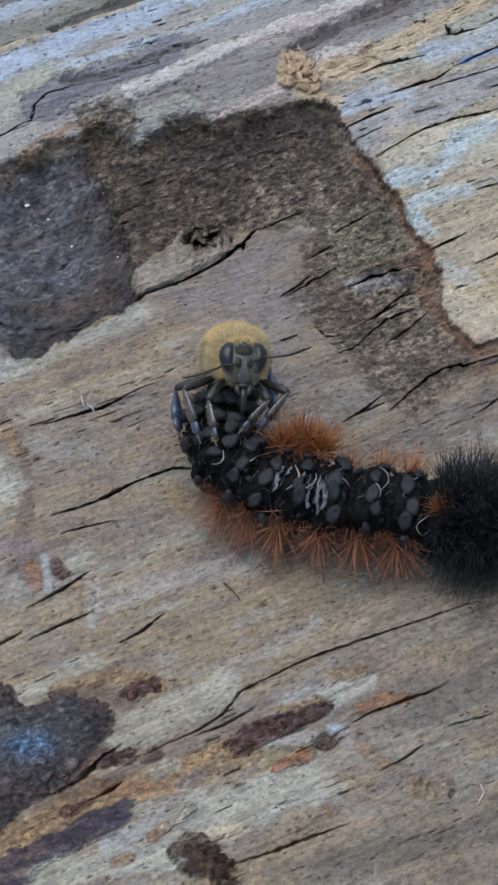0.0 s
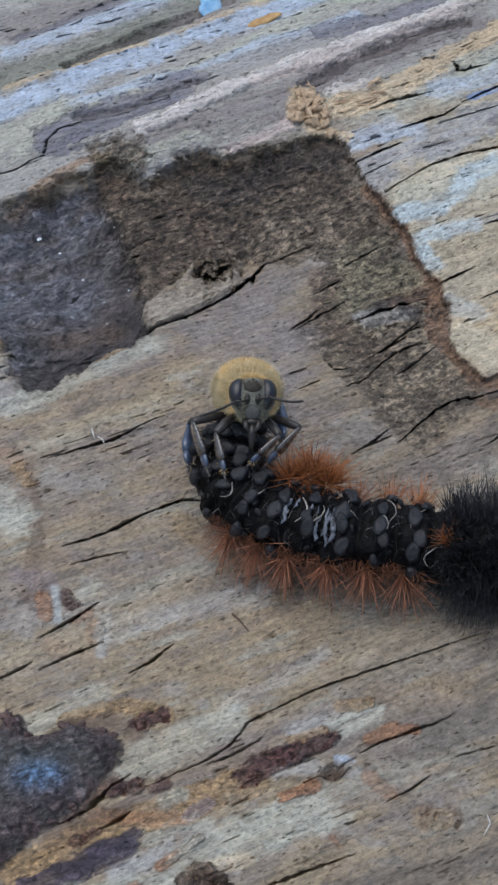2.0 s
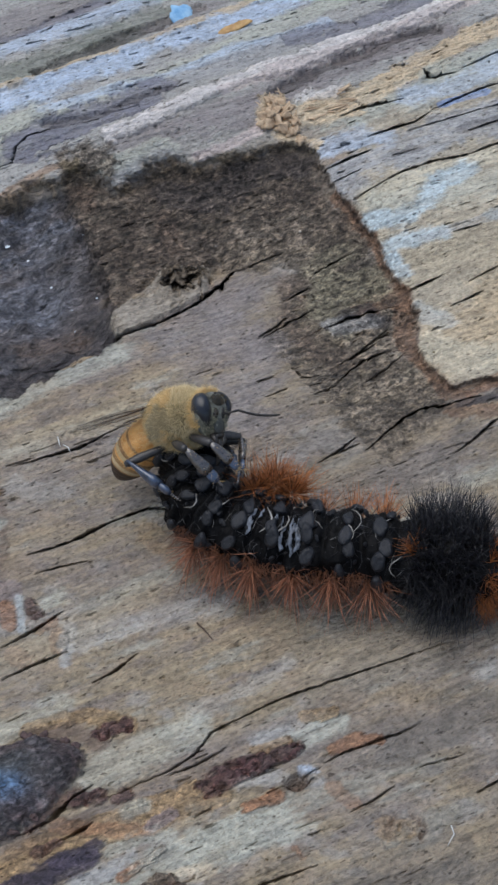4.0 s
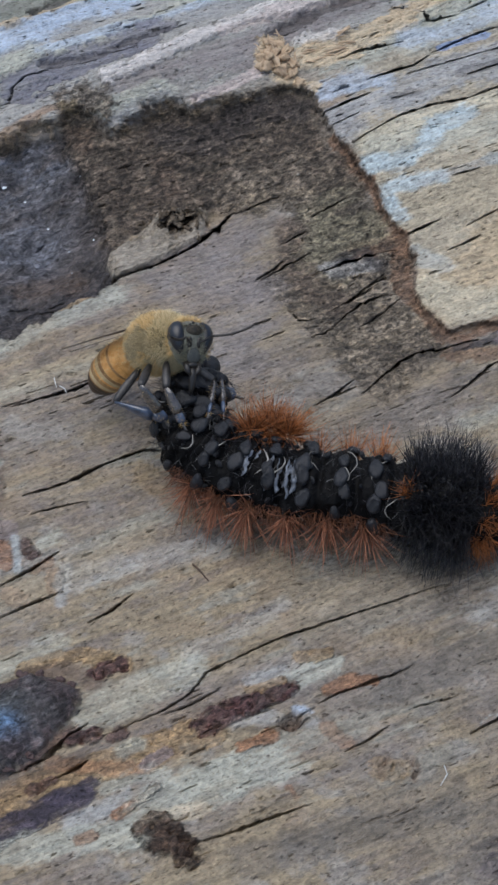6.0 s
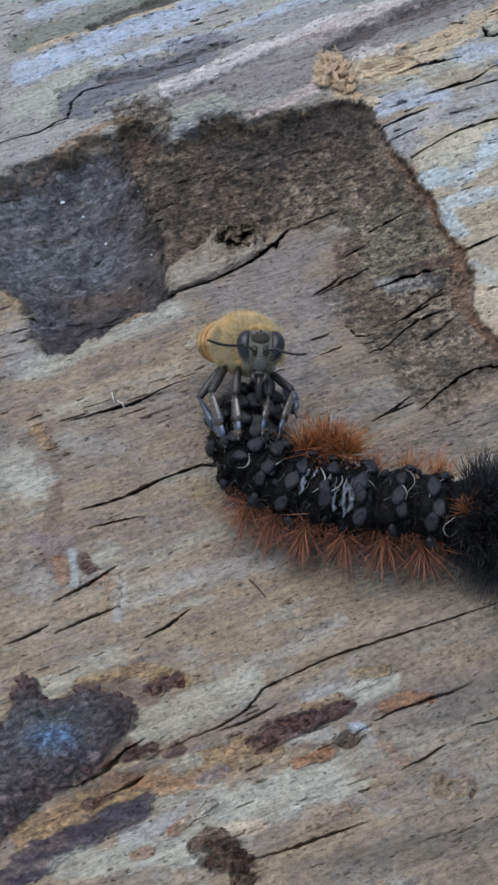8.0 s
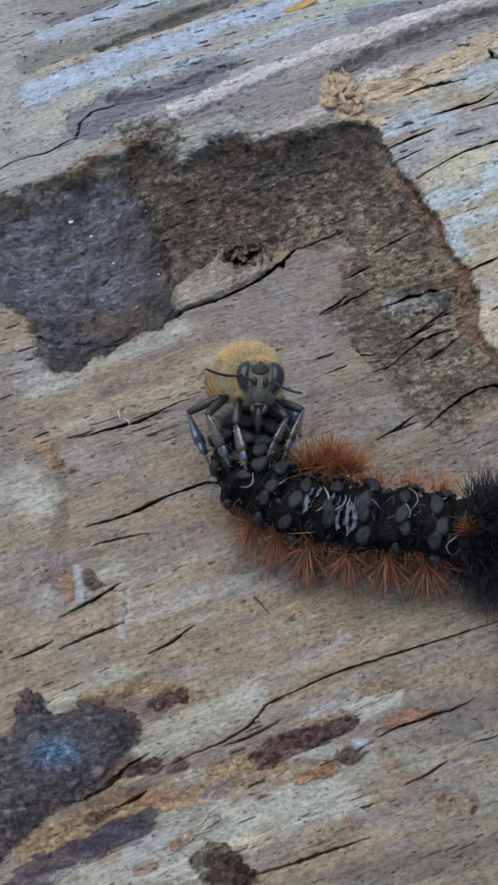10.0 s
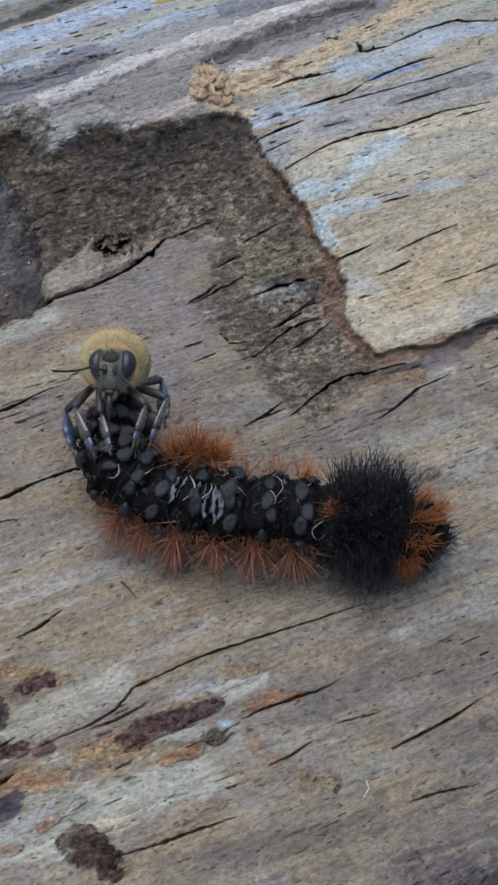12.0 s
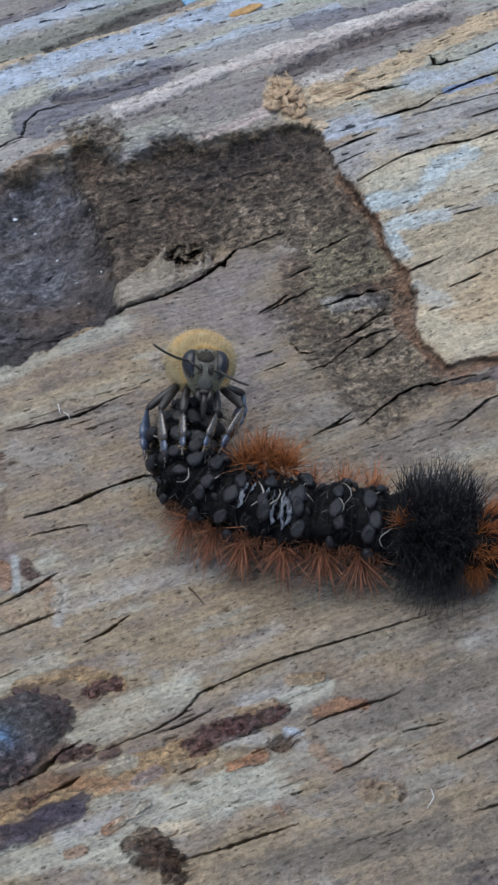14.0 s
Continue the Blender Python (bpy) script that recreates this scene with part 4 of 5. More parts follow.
# ---- the dead caterpillar ----
SPINE = [(-3.8, 0.9, 5.2), (-4.3, -0.8, 4.6), (-4.8, -2.8, 3.8), (-3.7, -4.9, 3.2), (-1.0, -6.4, 3.0), (2.4, -7.3, 3.0), (6.5, -7.6, 3.0), (10.5, -7.9, 3.0), (14.1, -8.2, 2.9), (16.9, -8.8, 2.6), (18.8, -9.8, 2.0)]


PUFFS = [(-0.1, -4.2, 5.0), (1.1, -3.7, 5.2), (2.4, -4.1, 5.0)]


def girth(s):
    return 2.65 * min(1.0, 0.50 + 3.0 * s) * (1 - 0.55 * max(0, (s - 0.86) / 0.14) ** 2) * (1.05 if s > 0.25 else 1.0)


def around(s, angle, out=1.0):
    """A place on the caterpillar's skin and the way out of it; angle 0 is up, 90 to the camera's side."""
    p = glide(SPINE, s)
    along = (glide(SPINE, min(s + 0.01, 1)) - glide(SPINE, max(s - 0.01, 0))).normalized()
    near = Vector((along.y, -along.x, 0)).normalized()
    up = near.cross(along)
    if up.z < 0:
        up = -up
    way = up * math.cos(radians(angle)) + near * math.sin(radians(angle))
    return p + way * (girth(s) * out), way, along


def caterpillar():
    rng = random.Random(5)
    skin = plain("dried_black_skin", (0.0022, 0.0022, 0.0024), (0.007, 0.0068, 0.0072), 0.55, 800.0, 0.0004, shine=0.12)
    wart_mat = plain("dull_black_wart", (0.0050, 0.0056, 0.0076), (0.016, 0.018, 0.024), 0.48, 5000.0, 0.00012, vary=0.6, shine=0.5, clear=0.06)
    gut = plain("grey_membrane", (0.03, 0.036, 0.046), (0.24, 0.27, 0.32), 0.45, 2200.0, 0.00005)
    thread = plain("pale_thread", (0.16, 0.15, 0.13), (0.42, 0.40, 0.37), 0.5, 3000.0, 0.0)
    orange = hairy("rust_orange_bristle", (0.095, 0.028, 0.009), (0.52, 0.19, 0.06))
    russet = hairy("russet_bristle", (0.13, 0.048, 0.026), (0.52, 0.225, 0.125))
    ember = hairy("dark_russet_bristle", (0.05, 0.018, 0.010), (0.26, 0.105, 0.05))
    black = hairy("black_bristle", (0.004, 0.004, 0.005), (0.022, 0.022, 0.028), 0.4)
    body = new("dead_caterpillar")
    body.empty_display_size = 0.005
    tagged(body, "dead black caterpillar with rust-orange and black bristle tufts on the log", "caterpillar")
    # ringed trunk
    rings, sides, verts, faces = 260, 48, [], []
    for k in range(rings + 1):
        s = k / rings
        fold = 0.78 + 0.17 * abs(math.sin(math.pi * s * 16)) ** 0.6 + 0.06 * abs(math.sin(math.pi * s * 48))
        for i in range(sides):
            a = 360 * i / sides
            out = fold + 0.035 * math.sin(5.1 * a + 40 * s) + 0.03 * noise.noise((s * 320, math.cos(radians(a)) * 9, math.sin(radians(a)) * 9)) + 0.07 * noise.noise((s * 160, math.cos(radians(a)) * 6, math.sin(radians(a)) * 6)) + 0.12 * noise.noise((s * 55, math.cos(radians(a)) * 2, math.sin(radians(a)) * 2))
            end = math.sqrt(max(0.02, 1 - max(0, (0.05 - s) / 0.05) ** 2)) * math.sqrt(max(0.02, 1 - max(0, (s - 0.96) / 0.04) ** 2))
            p, way, _ = around(s, a, out * end)
            p.z = max(p.z, top_of_log(p.x, p.y) - 0.1)
            verts.append(p)
    for k in range(rings):
        for i in range(sides):
            j = (i + 1) % sides
            faces.append((k * sides + i, k * sides + j, (k + 1) * sides + j, (k + 1) * sides + i))
    faces += [tuple(range(sides))[::-1], tuple(range(rings * sides, (rings + 1) * sides))]
    part("trunk", (verts, faces), skin, body, "shrivelled black ringed skin")
    # head capsule at the raised end
    p, way, along = around(0.0, 0, 0)
    part("head_capsule", moved(blob(0.85, 0.95, 0.85, 16, 10), Matrix.Translation(Vector(p) + Vector((0.1, 0.25, 0.25)))), wart_mat, body, "black head capsule")
    # seed-shaped warts in rows across each ring
    forms = []
    for k in range(6):
        q = rng.uniform(0.2, 0.5)
        lump = lambda x, y, z, q=q, k=k: (x * (1 + 0.22 * noise.noise((x * 1.6, y * 1.6, z + 3 * k))), y * (1 - q * 0.45 * x) * (1 + 0.30 * noise.noise((x * 1.4 + 7, y, z + 5 * k))), min(z, 0.30) * (1 + 0.15 * x) + 0.12 * noise.noise((x * 2.5, y * 2.5, z * 2 + k)))
        forms.append(blob(0.84, 0.50 + 0.06 * rng.random(), 0.44, 18, 12, lump))
    made = {}
    n = 0
    for ring in range(11):
        s = 0.040 + ring * 0.0625
        for angle in (-66, -39, -12, 15, 42, 70) if ring % 2 else (-52, -25, 2, 29, 56, 86):
            if ring > 2 and rng.random() < 0.12:
                continue
            ss, aa = s + rng.uniform(-0.010, 0.010), angle + rng.uniform(-6, 6)
            p, way, along = around(ss, aa, 1.08)
            across = way.cross(along).normalized()
            lead = (across + along * rng.choice((rng.uniform(-0.35, 0.35), rng.uniform(-0.35, 0.35), rng.uniform(-1.2, 1.2))) + way * rng.uniform(-0.30, 0.30)).normalized()
            way = lead.cross(way).cross(lead).normalized() * -1
            way = way if way.z > -0.6 else -way
            m = Matrix((lead, way.cross(lead), way)).transposed().to_4x4()
            k = rng.randrange(6)
            size = rng.uniform(0.70, 0.98) * (0.8 if ring == 0 else 1.0)
            ob = new("wart", made.get(k) or part("wart", forms[k], wart_mat, body).data) if k in made else None
            if ob is None:
                ob = part("wart", forms[k], wart_mat, body)
                made[k] = ob.data
            ob.parent = body
            ob.matrix_basis = Matrix.Translation(p * MM) @ m @ Matrix.Diagonal((size, size, size, 1))
    # crumbs of dried skin between the warts
    for _ in range(90):
        p, way, along = around(rng.uniform(0.03, 0.70), rng.uniform(-60, 100), rng.uniform(0.92, 1.02))
        k, size = rng.randrange(6), rng.uniform(0.2, 0.42)
        ob = new("crumb", made[k] if k in made else next(iter(made.values())))
        ob.parent = body
        ob.matrix_basis = Matrix.Translation(p * MM) @ Euler((rng.uniform(0, 6), rng.uniform(0, 6), rng.uniform(0, 6))).to_matrix().to_4x4() @ Matrix.Diagonal((size, size, size, 1))
    # pale threads and torn grey membrane on the back
    for s, a0, a1, r in ((0.17, 30, 62, 0.10), (0.24, 55, 80, 0.07), (0.30, 20, 45, 0.09), (0.36, 5, 40, 0.10), (0.46, -5, 34, 0.13), (0.49, 2, 40, 0.12), (0.55, -20, 15, 0.06), (0.61, -32, 18, 0.07), (0.60, -5, 30, 0.08), (0.66, -25, 20, 0.08), (0.69, 40, 70, 0.08)):
        line = [around(s + 0.012 * math.sin(q * 0.8 + s * 40), a0 + (a1 - a0) * q / 5, 1.10 + 0.03 * math.sin(q * 2.2 + s * 90))[0] for q in range(6)]
        part("thread", tube(line, [0.5 * r * w for w in (0.4, 0.9, 1.0, 0.9, 0.8, 0.3)], 6), thread, body, "pale dried thread")
    for _ in range(20):
        s, a = rng.uniform(0.425, 0.545), rng.uniform(-6, 34)
        ds, da, r = rng.uniform(-0.010, 0.010), rng.uniform(14, 36), rng.uniform(0.05, 0.19)
        line = [around(s + ds * q / 4 + 0.004 * math.sin(3 * q), a + da * q / 4, 1.04 + 0.03 * math.sin(2.0 * q + a))[0] for q in range(5)]
        part("membrane", tube(line, [0.3 * r, r, 0.7 * r, r, 0.2 * r], 7, 0.35), gut, body, "torn grey membrane")

    # short stray hairs and shreds of skin over the whole back
    for mat, count, thick, label in ((black, 900, 0.028, "short black stray hairs"), (hairy("grey_stray_hair", (0.05, 0.05, 0.052), (0.24, 0.235, 0.23), 0.4), 150, 0.024, "short grey stray hairs")):
        roots, ways, lengths = [], [], []
        for _ in range(count):
            p, way, along = around(rng.uniform(0.02, 0.71), rng.uniform(-75, 105), rng.uniform(0.85, 1.08))
            roots.append(p)
            ways.append(way * rng.uniform(0.1, 1.0) + along * rng.gauss(0, 0.7) + way.cross(along) * rng.gauss(0, 0.7))
            lengths.append(rng.uniform(0.4, 1.1))
        part("stray_hair", bristles(roots, ways, lengths, thick, rng, 0.0, 0.35), mat, body, label)

    def tuft(name, mat, s, angle, count, length, spread, lean=(0, 0, 0), thick=0.045, sag=0.05, root_spread=0.5, out=0.98, label=""):
        base, way, along = around(s, angle, out)
        roots, ways, lengths = [], [], []
        for _ in range(count):
            off = Vector((rng.gauss(0, 1), rng.gauss(0, 1), rng.gauss(0, 1)))
            w = (way + Vector(lean) + off * spread).normalized()
            if w.dot(way) < 0.05:
                w = (w + way * 0.7).normalized()
            root = base + along * rng.uniform(-root_spread, root_spread) + way.cross(along) * rng.uniform(-root_spread, root_spread) - way * 0.2
            roots.append(root)
            ln = length * rng.uniform(0.55, 1.1)
            tip = root + w * ln
            floor_z = top_of_log(tip.x, tip.y) + 0.12
            if tip.z < floor_z:
                w = (Vector((tip.x, tip.y, floor_z)) - root).normalized()
            ways.append(w)
            lengths.append(ln)
        return part(name, bristles(roots, ways, lengths, thick, rng, sag * 0.3, 0.16), mat, body, label)

    # orange tufts: a dense one behind the raised end, thin ones further on
    for cx, cy, cz in PUFFS:
        roots, ways, lengths = [], [], []
        for _ in range(330):
            w = Vector((rng.gauss(0, 1), rng.gauss(0, 1), rng.gauss(0, 1))).normalized()
            w = (w + Vector((0.05, 0.22, 0.45))).normalized()
            roots.append(Vector((cx, cy, cz - 0.5)) + w * rng.uniform(0.2, 0.9))
            ways.append(w)
            lengths.append(rng.uniform(1.1, 2.8))
        part("orange_tuft", bristles(roots, ways, lengths, 0.036, rng, 0.0, 0.40), orange, body, "dense rust-orange bristle puff")
    for s, a, nn, ln in ((0.55, -85, 70, 3.0), (0.61, -85, 90, 3.3), (0.66, -82, 100, 3.3)):
        tuft("orange_tuft", orange, s, a, nn, ln, 0.42, (0.1, 0.2, 0.10), 0.032, 0.0, 0.4, 0.96, "thin rust-orange bristle tuft")
    # fans of russet bristles lying on the wood along the camera's side
    for s, nn in ((0.34, 70), (0.39, 90), (0.45, 90), (0.515, 90), (0.58, 84), (0.645, 78)):
        tuft("russet_fan", russet, s, 98, int(0.72 * nn), 4.0, 0.62, (0.15, -0.30, 0.05), 0.050, 0.2, 0.22, 0.98, "russet bristle fan lying on the wood")
    for q in range(16):
        tuft("russet_fan", ember, 0.31 + 0.024 * q, 88, 40, 2.2, 0.55, (0.1, -0.25, -0.1), 0.030, 0.1, 0.5, 0.95, "short dark russet underfur")
    tuft("orange_tuft", orange, 0.715, 25, 60, 1.7, 0.5, (-0.4, 0, 0.2), 0.035, 0.0, 0.4)
    # black brush near the tail, orange behind it
    for s, reach in ((0.725, 0.80), (0.755, 0.98), (0.785, 1.04), (0.815, 1.02), (0.845, 0.92)):
        for a in (-100, -66, -32, 0, 34, 68, 102):
            tuft("black_tuft", black, s, a, 44, reach * (4.1 if abs(a) > 60 else 3.2), 0.42, (0, 0, 0.05), 0.040, 0.0, 0.5, 0.95)
    for s, a in ((0.885, -70), (0.885, -30), (0.89, 10), (0.89, 50), (0.89, 90), (0.92, -60), (0.92, -10), (0.925, 35), (0.925, 75), (0.925, 105)):
        tuft("orange_tuft", orange, s, a, 58, 2.1, 0.40, (0.45, -0.12, 0), 0.036, 0.0, 0.4, 0.9, "rust-orange tail tuft")
    p, way, along = around(0.965, 0, 0)
    part("tail_plate", moved(blob(0.9, 1.25, 1.05, 20, 12, lambda x, y, z: (x, y, z + 0.12 * noise.noise((x * 2, y * 2, z * 2)))), Matrix.Translation(p) @ along.to_track_quat("X", "Z").to_matrix().to_4x4()), plain("plum_brown_plate", (0.03, 0.018, 0.018), (0.11, 0.062, 0.058), 0.5, 2500.0, 0.0001), body, "plum-brown shrivelled tail plate")
    for s, a in ((0.95, -70), (0.96, 70), (0.97, 100), (0.985, 40), (0.99, 0), (0.99, -40)):
        tuft("black_tuft", black, s, a, 22, 1.5, 0.45, (0.8, -0.15, -0.05), 0.034, 0.0, 0.3, 0.85)
    for s, a in ((0.03, -80), (0.06, 85), (0.10, 80), (0.13, -85), (0.16, 95)):
        tuft("black_tuft", black, s, a, 26, 1.7, 0.5, (0, 0, 0), 0.026, 0.0, 0.4)
    tuft("black_tuft", black, 0.10, 96, 16, 2.5, 0.30, (-0.5, 0.1, 0.1), 0.032, 0.0, 0.6, 0.95, "stiff black spines beside the raised end")
    return body


dead = caterpillar()

# ---- the honey bee ----
bee = new("honey_bee")
bee.empty_display_size = 0.005
tagged(bee, "honey bee with golden fuzz and banded amber abdomen gripping the caterpillar", "bee")
GOLD = hairy("golden_fuzz", (0.52, 0.33, 0.12), (0.90, 0.67, 0.34), 0.8)
SHELL = plain("dark_chitin", (0.010, 0.009, 0.008), (0.035, 0.030, 0.026), 0.38, 3000.0, 0.00002)
FACE = plain("greyish_face_fuzz", (0.055, 0.058, 0.045), (0.19, 0.195, 0.15), 0.6, 6000.0, 0.00006, sheen=0.4)
EYE = plain("black_compound_eye", (0.006, 0.007, 0.010), (0.018, 0.020, 0.028), 0.36, 9000.0, 0.00001, clear=0.3, shine=0.5)
AMBER = plain("amber_band", (0.52, 0.23, 0.055), (0.84, 0.47, 0.16), 0.40, 2200.0, 0.00003)
TAWNY = plain("soft_brown_band", (0.20, 0.10, 0.038), (0.44, 0.25, 0.105), 0.55, 2600.0, 0.00004)
CREAM = plain("cream_hair_band", (0.46, 0.33, 0.16), (0.68, 0.54, 0.32), 0.7, 5000.0, 0.00006)
UMBER = plain("dark_brown_band", (0.022, 0.012, 0.007), (0.075, 0.042, 0.022), 0.42, 2500.0, 0.00002)
LEG = plain("dark_leg_chitin", (0.026, 0.021, 0.018), (0.100, 0.082, 0.070), 0.28, 2500.0, 0.00004, clear=1.0, shine=1.0)
# the blue that legs reflect from the sky is put into this colour
PAINTED_SHEEN = plain("painted_sheen_chitin", (0.014, 0.022, 0.042), (0.066, 0.102, 0.175), 0.34, 2500.0, 0.00003, clear=0.6, shine=0.9)


THIGH = plain("dark_thigh_chitin", (0.018, 0.016, 0.015), (0.06, 0.055, 0.052), 0.35, 4000.0, 0.00002)


def wing_material():
    m, nodes, links, shader = material("smoky_wing_film")
    shader.inputs["Base Color"].default_value = (0.26, 0.22, 0.18, 1)
    shader.inputs["Roughness"].default_value = 0.25
    vein = grainy(nodes, links, scaled(nodes, links, (300, 1400, 900)), 2.0, 0.5)
    links.new(ramp(nodes, links, vein, [(0.40, (0.22, 0.22, 0.22)), (0.60, (0.50, 0.50, 0.50))]), shader.inputs["Alpha"])
    return m


def fuzz(name, mat, rx, ry, rz, centre, count, length, thick, keep, parent, label, back=0.25, seed=1):
    """Short hairs standing all over an ellipsoid where keep(x, y, z) says so."""
    rng = random.Random(seed)
    roots, ways, lengths = [], [], []
    while len(roots) < count:
        n = Vector((rng.gauss(0, 1), rng.gauss(0, 1), rng.gauss(0, 1))).normalized()
        if not keep(*n):
            continue
        roots.append(Vector((n.x * rx, n.y * ry, n.z * rz)) * 0.97 + Vector(centre))
        way = Vector((n.x / rx, n.y / ry, n.z / rz)).normalized() + Vector((-back, 0, 0)) + 0.28 * Vector((rng.gauss(0, 1), rng.gauss(0, 1), rng.gauss(0, 1)))
        ways.append(way)
        lengths.append(length * rng.uniform(0.6, 1.15))
    return part(name, bristles(roots, ways, lengths, thick, rng, 0.0, 0.2, 2), mat, parent, label)


def build_thorax():
    a, b, c = 2.45, 2.30, 2.0
    part("thorax", blob(a, b, c, 28, 18), plain("dark_olive_hide", (0.10, 0.085, 0.045), (0.26, 0.215, 0.12), 0.7, 2500.0, 0.00006), bee, "dark olive thorax under the fuzz")
    flank = lambda x, y, z: abs(y) > 0.5 and (x + 0.05) ** 2 / 0.30 + (z + 0.1) ** 2 / 0.32 + 1.3 * noise.noise((x * 4, y * 4, z * 4)) + 0.7 * noise.noise((x * 11, y * 11, z * 11)) < 1.0
    front = lambda x, y, z: x + 0.25 * noise.noise((x * 4, y * 4, z * 4)) > 0.34
    fuzz("thorax_fuzz", GOLD, a + 0.05, b + 0.05, c + 0.05, (0, 0, 0), 12500, 0.46, 0.019, lambda x, y, z: not flank(x, y, z) and not front(x, y, z), bee, "dense golden thorax fuzz", 0.35, 11)
    fuzz("flank_fuzz", hairy("olive_flank_fuzz", (0.22, 0.175, 0.095), (0.60, 0.49, 0.30), 0.8), a + 0.05, b + 0.05, c + 0.05, (0, 0, 0), 4600, 0.46, 0.018, flank, bee, "olive-grey fuzz on the flanks", 0.5, 13)
    fuzz("collar_fuzz", hairy("pale_collar_fuzz", (0.52, 0.42, 0.22), (0.92, 0.79, 0.52), 0.8), a + 0.05, b + 0.08, c + 0.08, (0.05, 0, 0), 6500, 0.52, 0.018, front, bee, "pale cream collar of fuzz", -0.1, 14)
    fuzz("dorsal_fuzz", hairy("tawny_back_fuzz", (0.26, 0.165, 0.07), (0.60, 0.41, 0.20), 0.8), a + 0.1, b - 0.15, c + 0.1, (-0.1, 0, 0), 3000, 0.46, 0.019, lambda x, y, z: z > 0.66, bee, "tawny fuzz on the back", 0.35, 12)
    fuzz("guard_hair", hairy("long_pale_guard_hair", (0.60, 0.45, 0.22), (0.95, 0.80, 0.52), 0.8), a, b, c, (0, 0, 0), 2200, 0.85, 0.010, lambda x, y, z: True, bee, "long loose pale hairs", 0.3, 15)
    part("waist", tube([(-1.7, 0, -0.2), (-2.2, 0, -0.35), (-2.8, 0, -0.5)], [1.1, 0.9, 1.0], 14), UMBER, bee)


ABDOMEN_AT = place(-1.7, 0, -0.25, 0, 0, 0)


def build_abdomen():
    """Six overlapping rings that taper to the tip and curve downward; the abdomen swings on the waist."""
    length, n = 6.5, 6
    radius = lambda s: 1.78 * (0.86 + 0.14 * math.sin(math.pi * min(0.5, 1.4 * s))) if s < 0.42 else 1.78 * max(0.04, 1 - ((s - 0.42) / 0.58) ** 2.2) ** 0.6
    centre = lambda s: Vector((-length * s * (1 - 0.10 * s), 0, -1.5 * s * s))

    def ring(a, b, puff, lift):
        verts, faces, sides, rows = [], [], 28, 7
        for k in range(rows + 1):
            q = k / rows
            s = a + (b - a) * q
            c = centre(s)
            along = (centre(min(1, s + 0.02)) - centre(max(0, s - 0.02))).normalized()
            up = along.cross(Vector((0, 1, 0))).normalized()
            up = up if up.z > 0 else -up
            r = radius(min(s, 0.995)) * puff + lift * q
            for i in range(sides):
                t = 2 * math.pi * i / sides
                verts.append(c + Vector((0, 1, 0)) * (r * math.cos(t)) + up * (r * 0.92 * math.sin(t)))
        for k in range(rows):
            for i in range(sides):
                j = (i + 1) % sides
                faces.append((k * sides + i, (k + 1) * sides + i, (k + 1) * sides + j, k * sides + j))
        faces += [tuple(range(sides)), tuple(range(rows * sides, (rows + 1) * sides))[::-1]]
        return verts, faces

    belly = part("abdomen", ring(0.02, 0.97, 0.93, 0), UMBER, bee, "banded abdomen, amber and dark brown", ABDOMEN_AT)
    for k in range(n):
        a, b = 0.01 + k * 0.163, 0.01 + (k + 1) * 0.163
        cut1, cut2 = a + (0.05, 0.05, 0.055, 0.085, 0.080, 0.03)[k], a + (0.145, 0.140, 0.125, 0.115, 0.10, 0.08)[k]
        tones = ((AMBER, AMBER, AMBER), (AMBER, AMBER, TAWNY), (AMBER, AMBER, TAWNY), (CREAM, AMBER, TAWNY), (CREAM, TAWNY, UMBER), (UMBER, UMBER, UMBER))[k]
        names = {AMBER: "glossy amber ring", TAWNY: "soft brown ring", CREAM: "cream hair band", UMBER: "dark brown ring"}
        for tone, (start, stop), puff, lift in zip(tones, ((a, cut1), (cut1, cut2), (cut2, min(b + 0.012, 0.99))), (0.975, 0.985, 0.99), (0.0, 0.02, 0.03)):
            part("tergite", ring(start, stop, puff, lift), tone, belly, names[tone])
    rng = random.Random(3)
    roots, ways, lengths = [], [], []
    for _ in range(1100):
        s, t = rng.uniform(0.0, 0.62), rng.uniform(-0.6, 3.74)
        if s > 0.2 and (s - 0.01) % 0.163 > 0.10 and rng.random() < 0.75:
            continue
        r = radius(s)
        out = Vector((0, math.cos(t), math.sin(t)))
        roots.append(centre(s) + Vector((0, r * out.y, r * 0.92 * out.z)) * 0.98)
        ways.append(out + Vector((-1.3, 0, 0)))
        lengths.append(rng.uniform(0.2, 0.5) * (1.6 if s < 0.15 else 0.9))
    part("abdomen_fuzz", bristles(roots, ways, lengths, 0.011, rng, 0, 0.2, 2), GOLD, belly, "sparse golden hairs")
    return belly


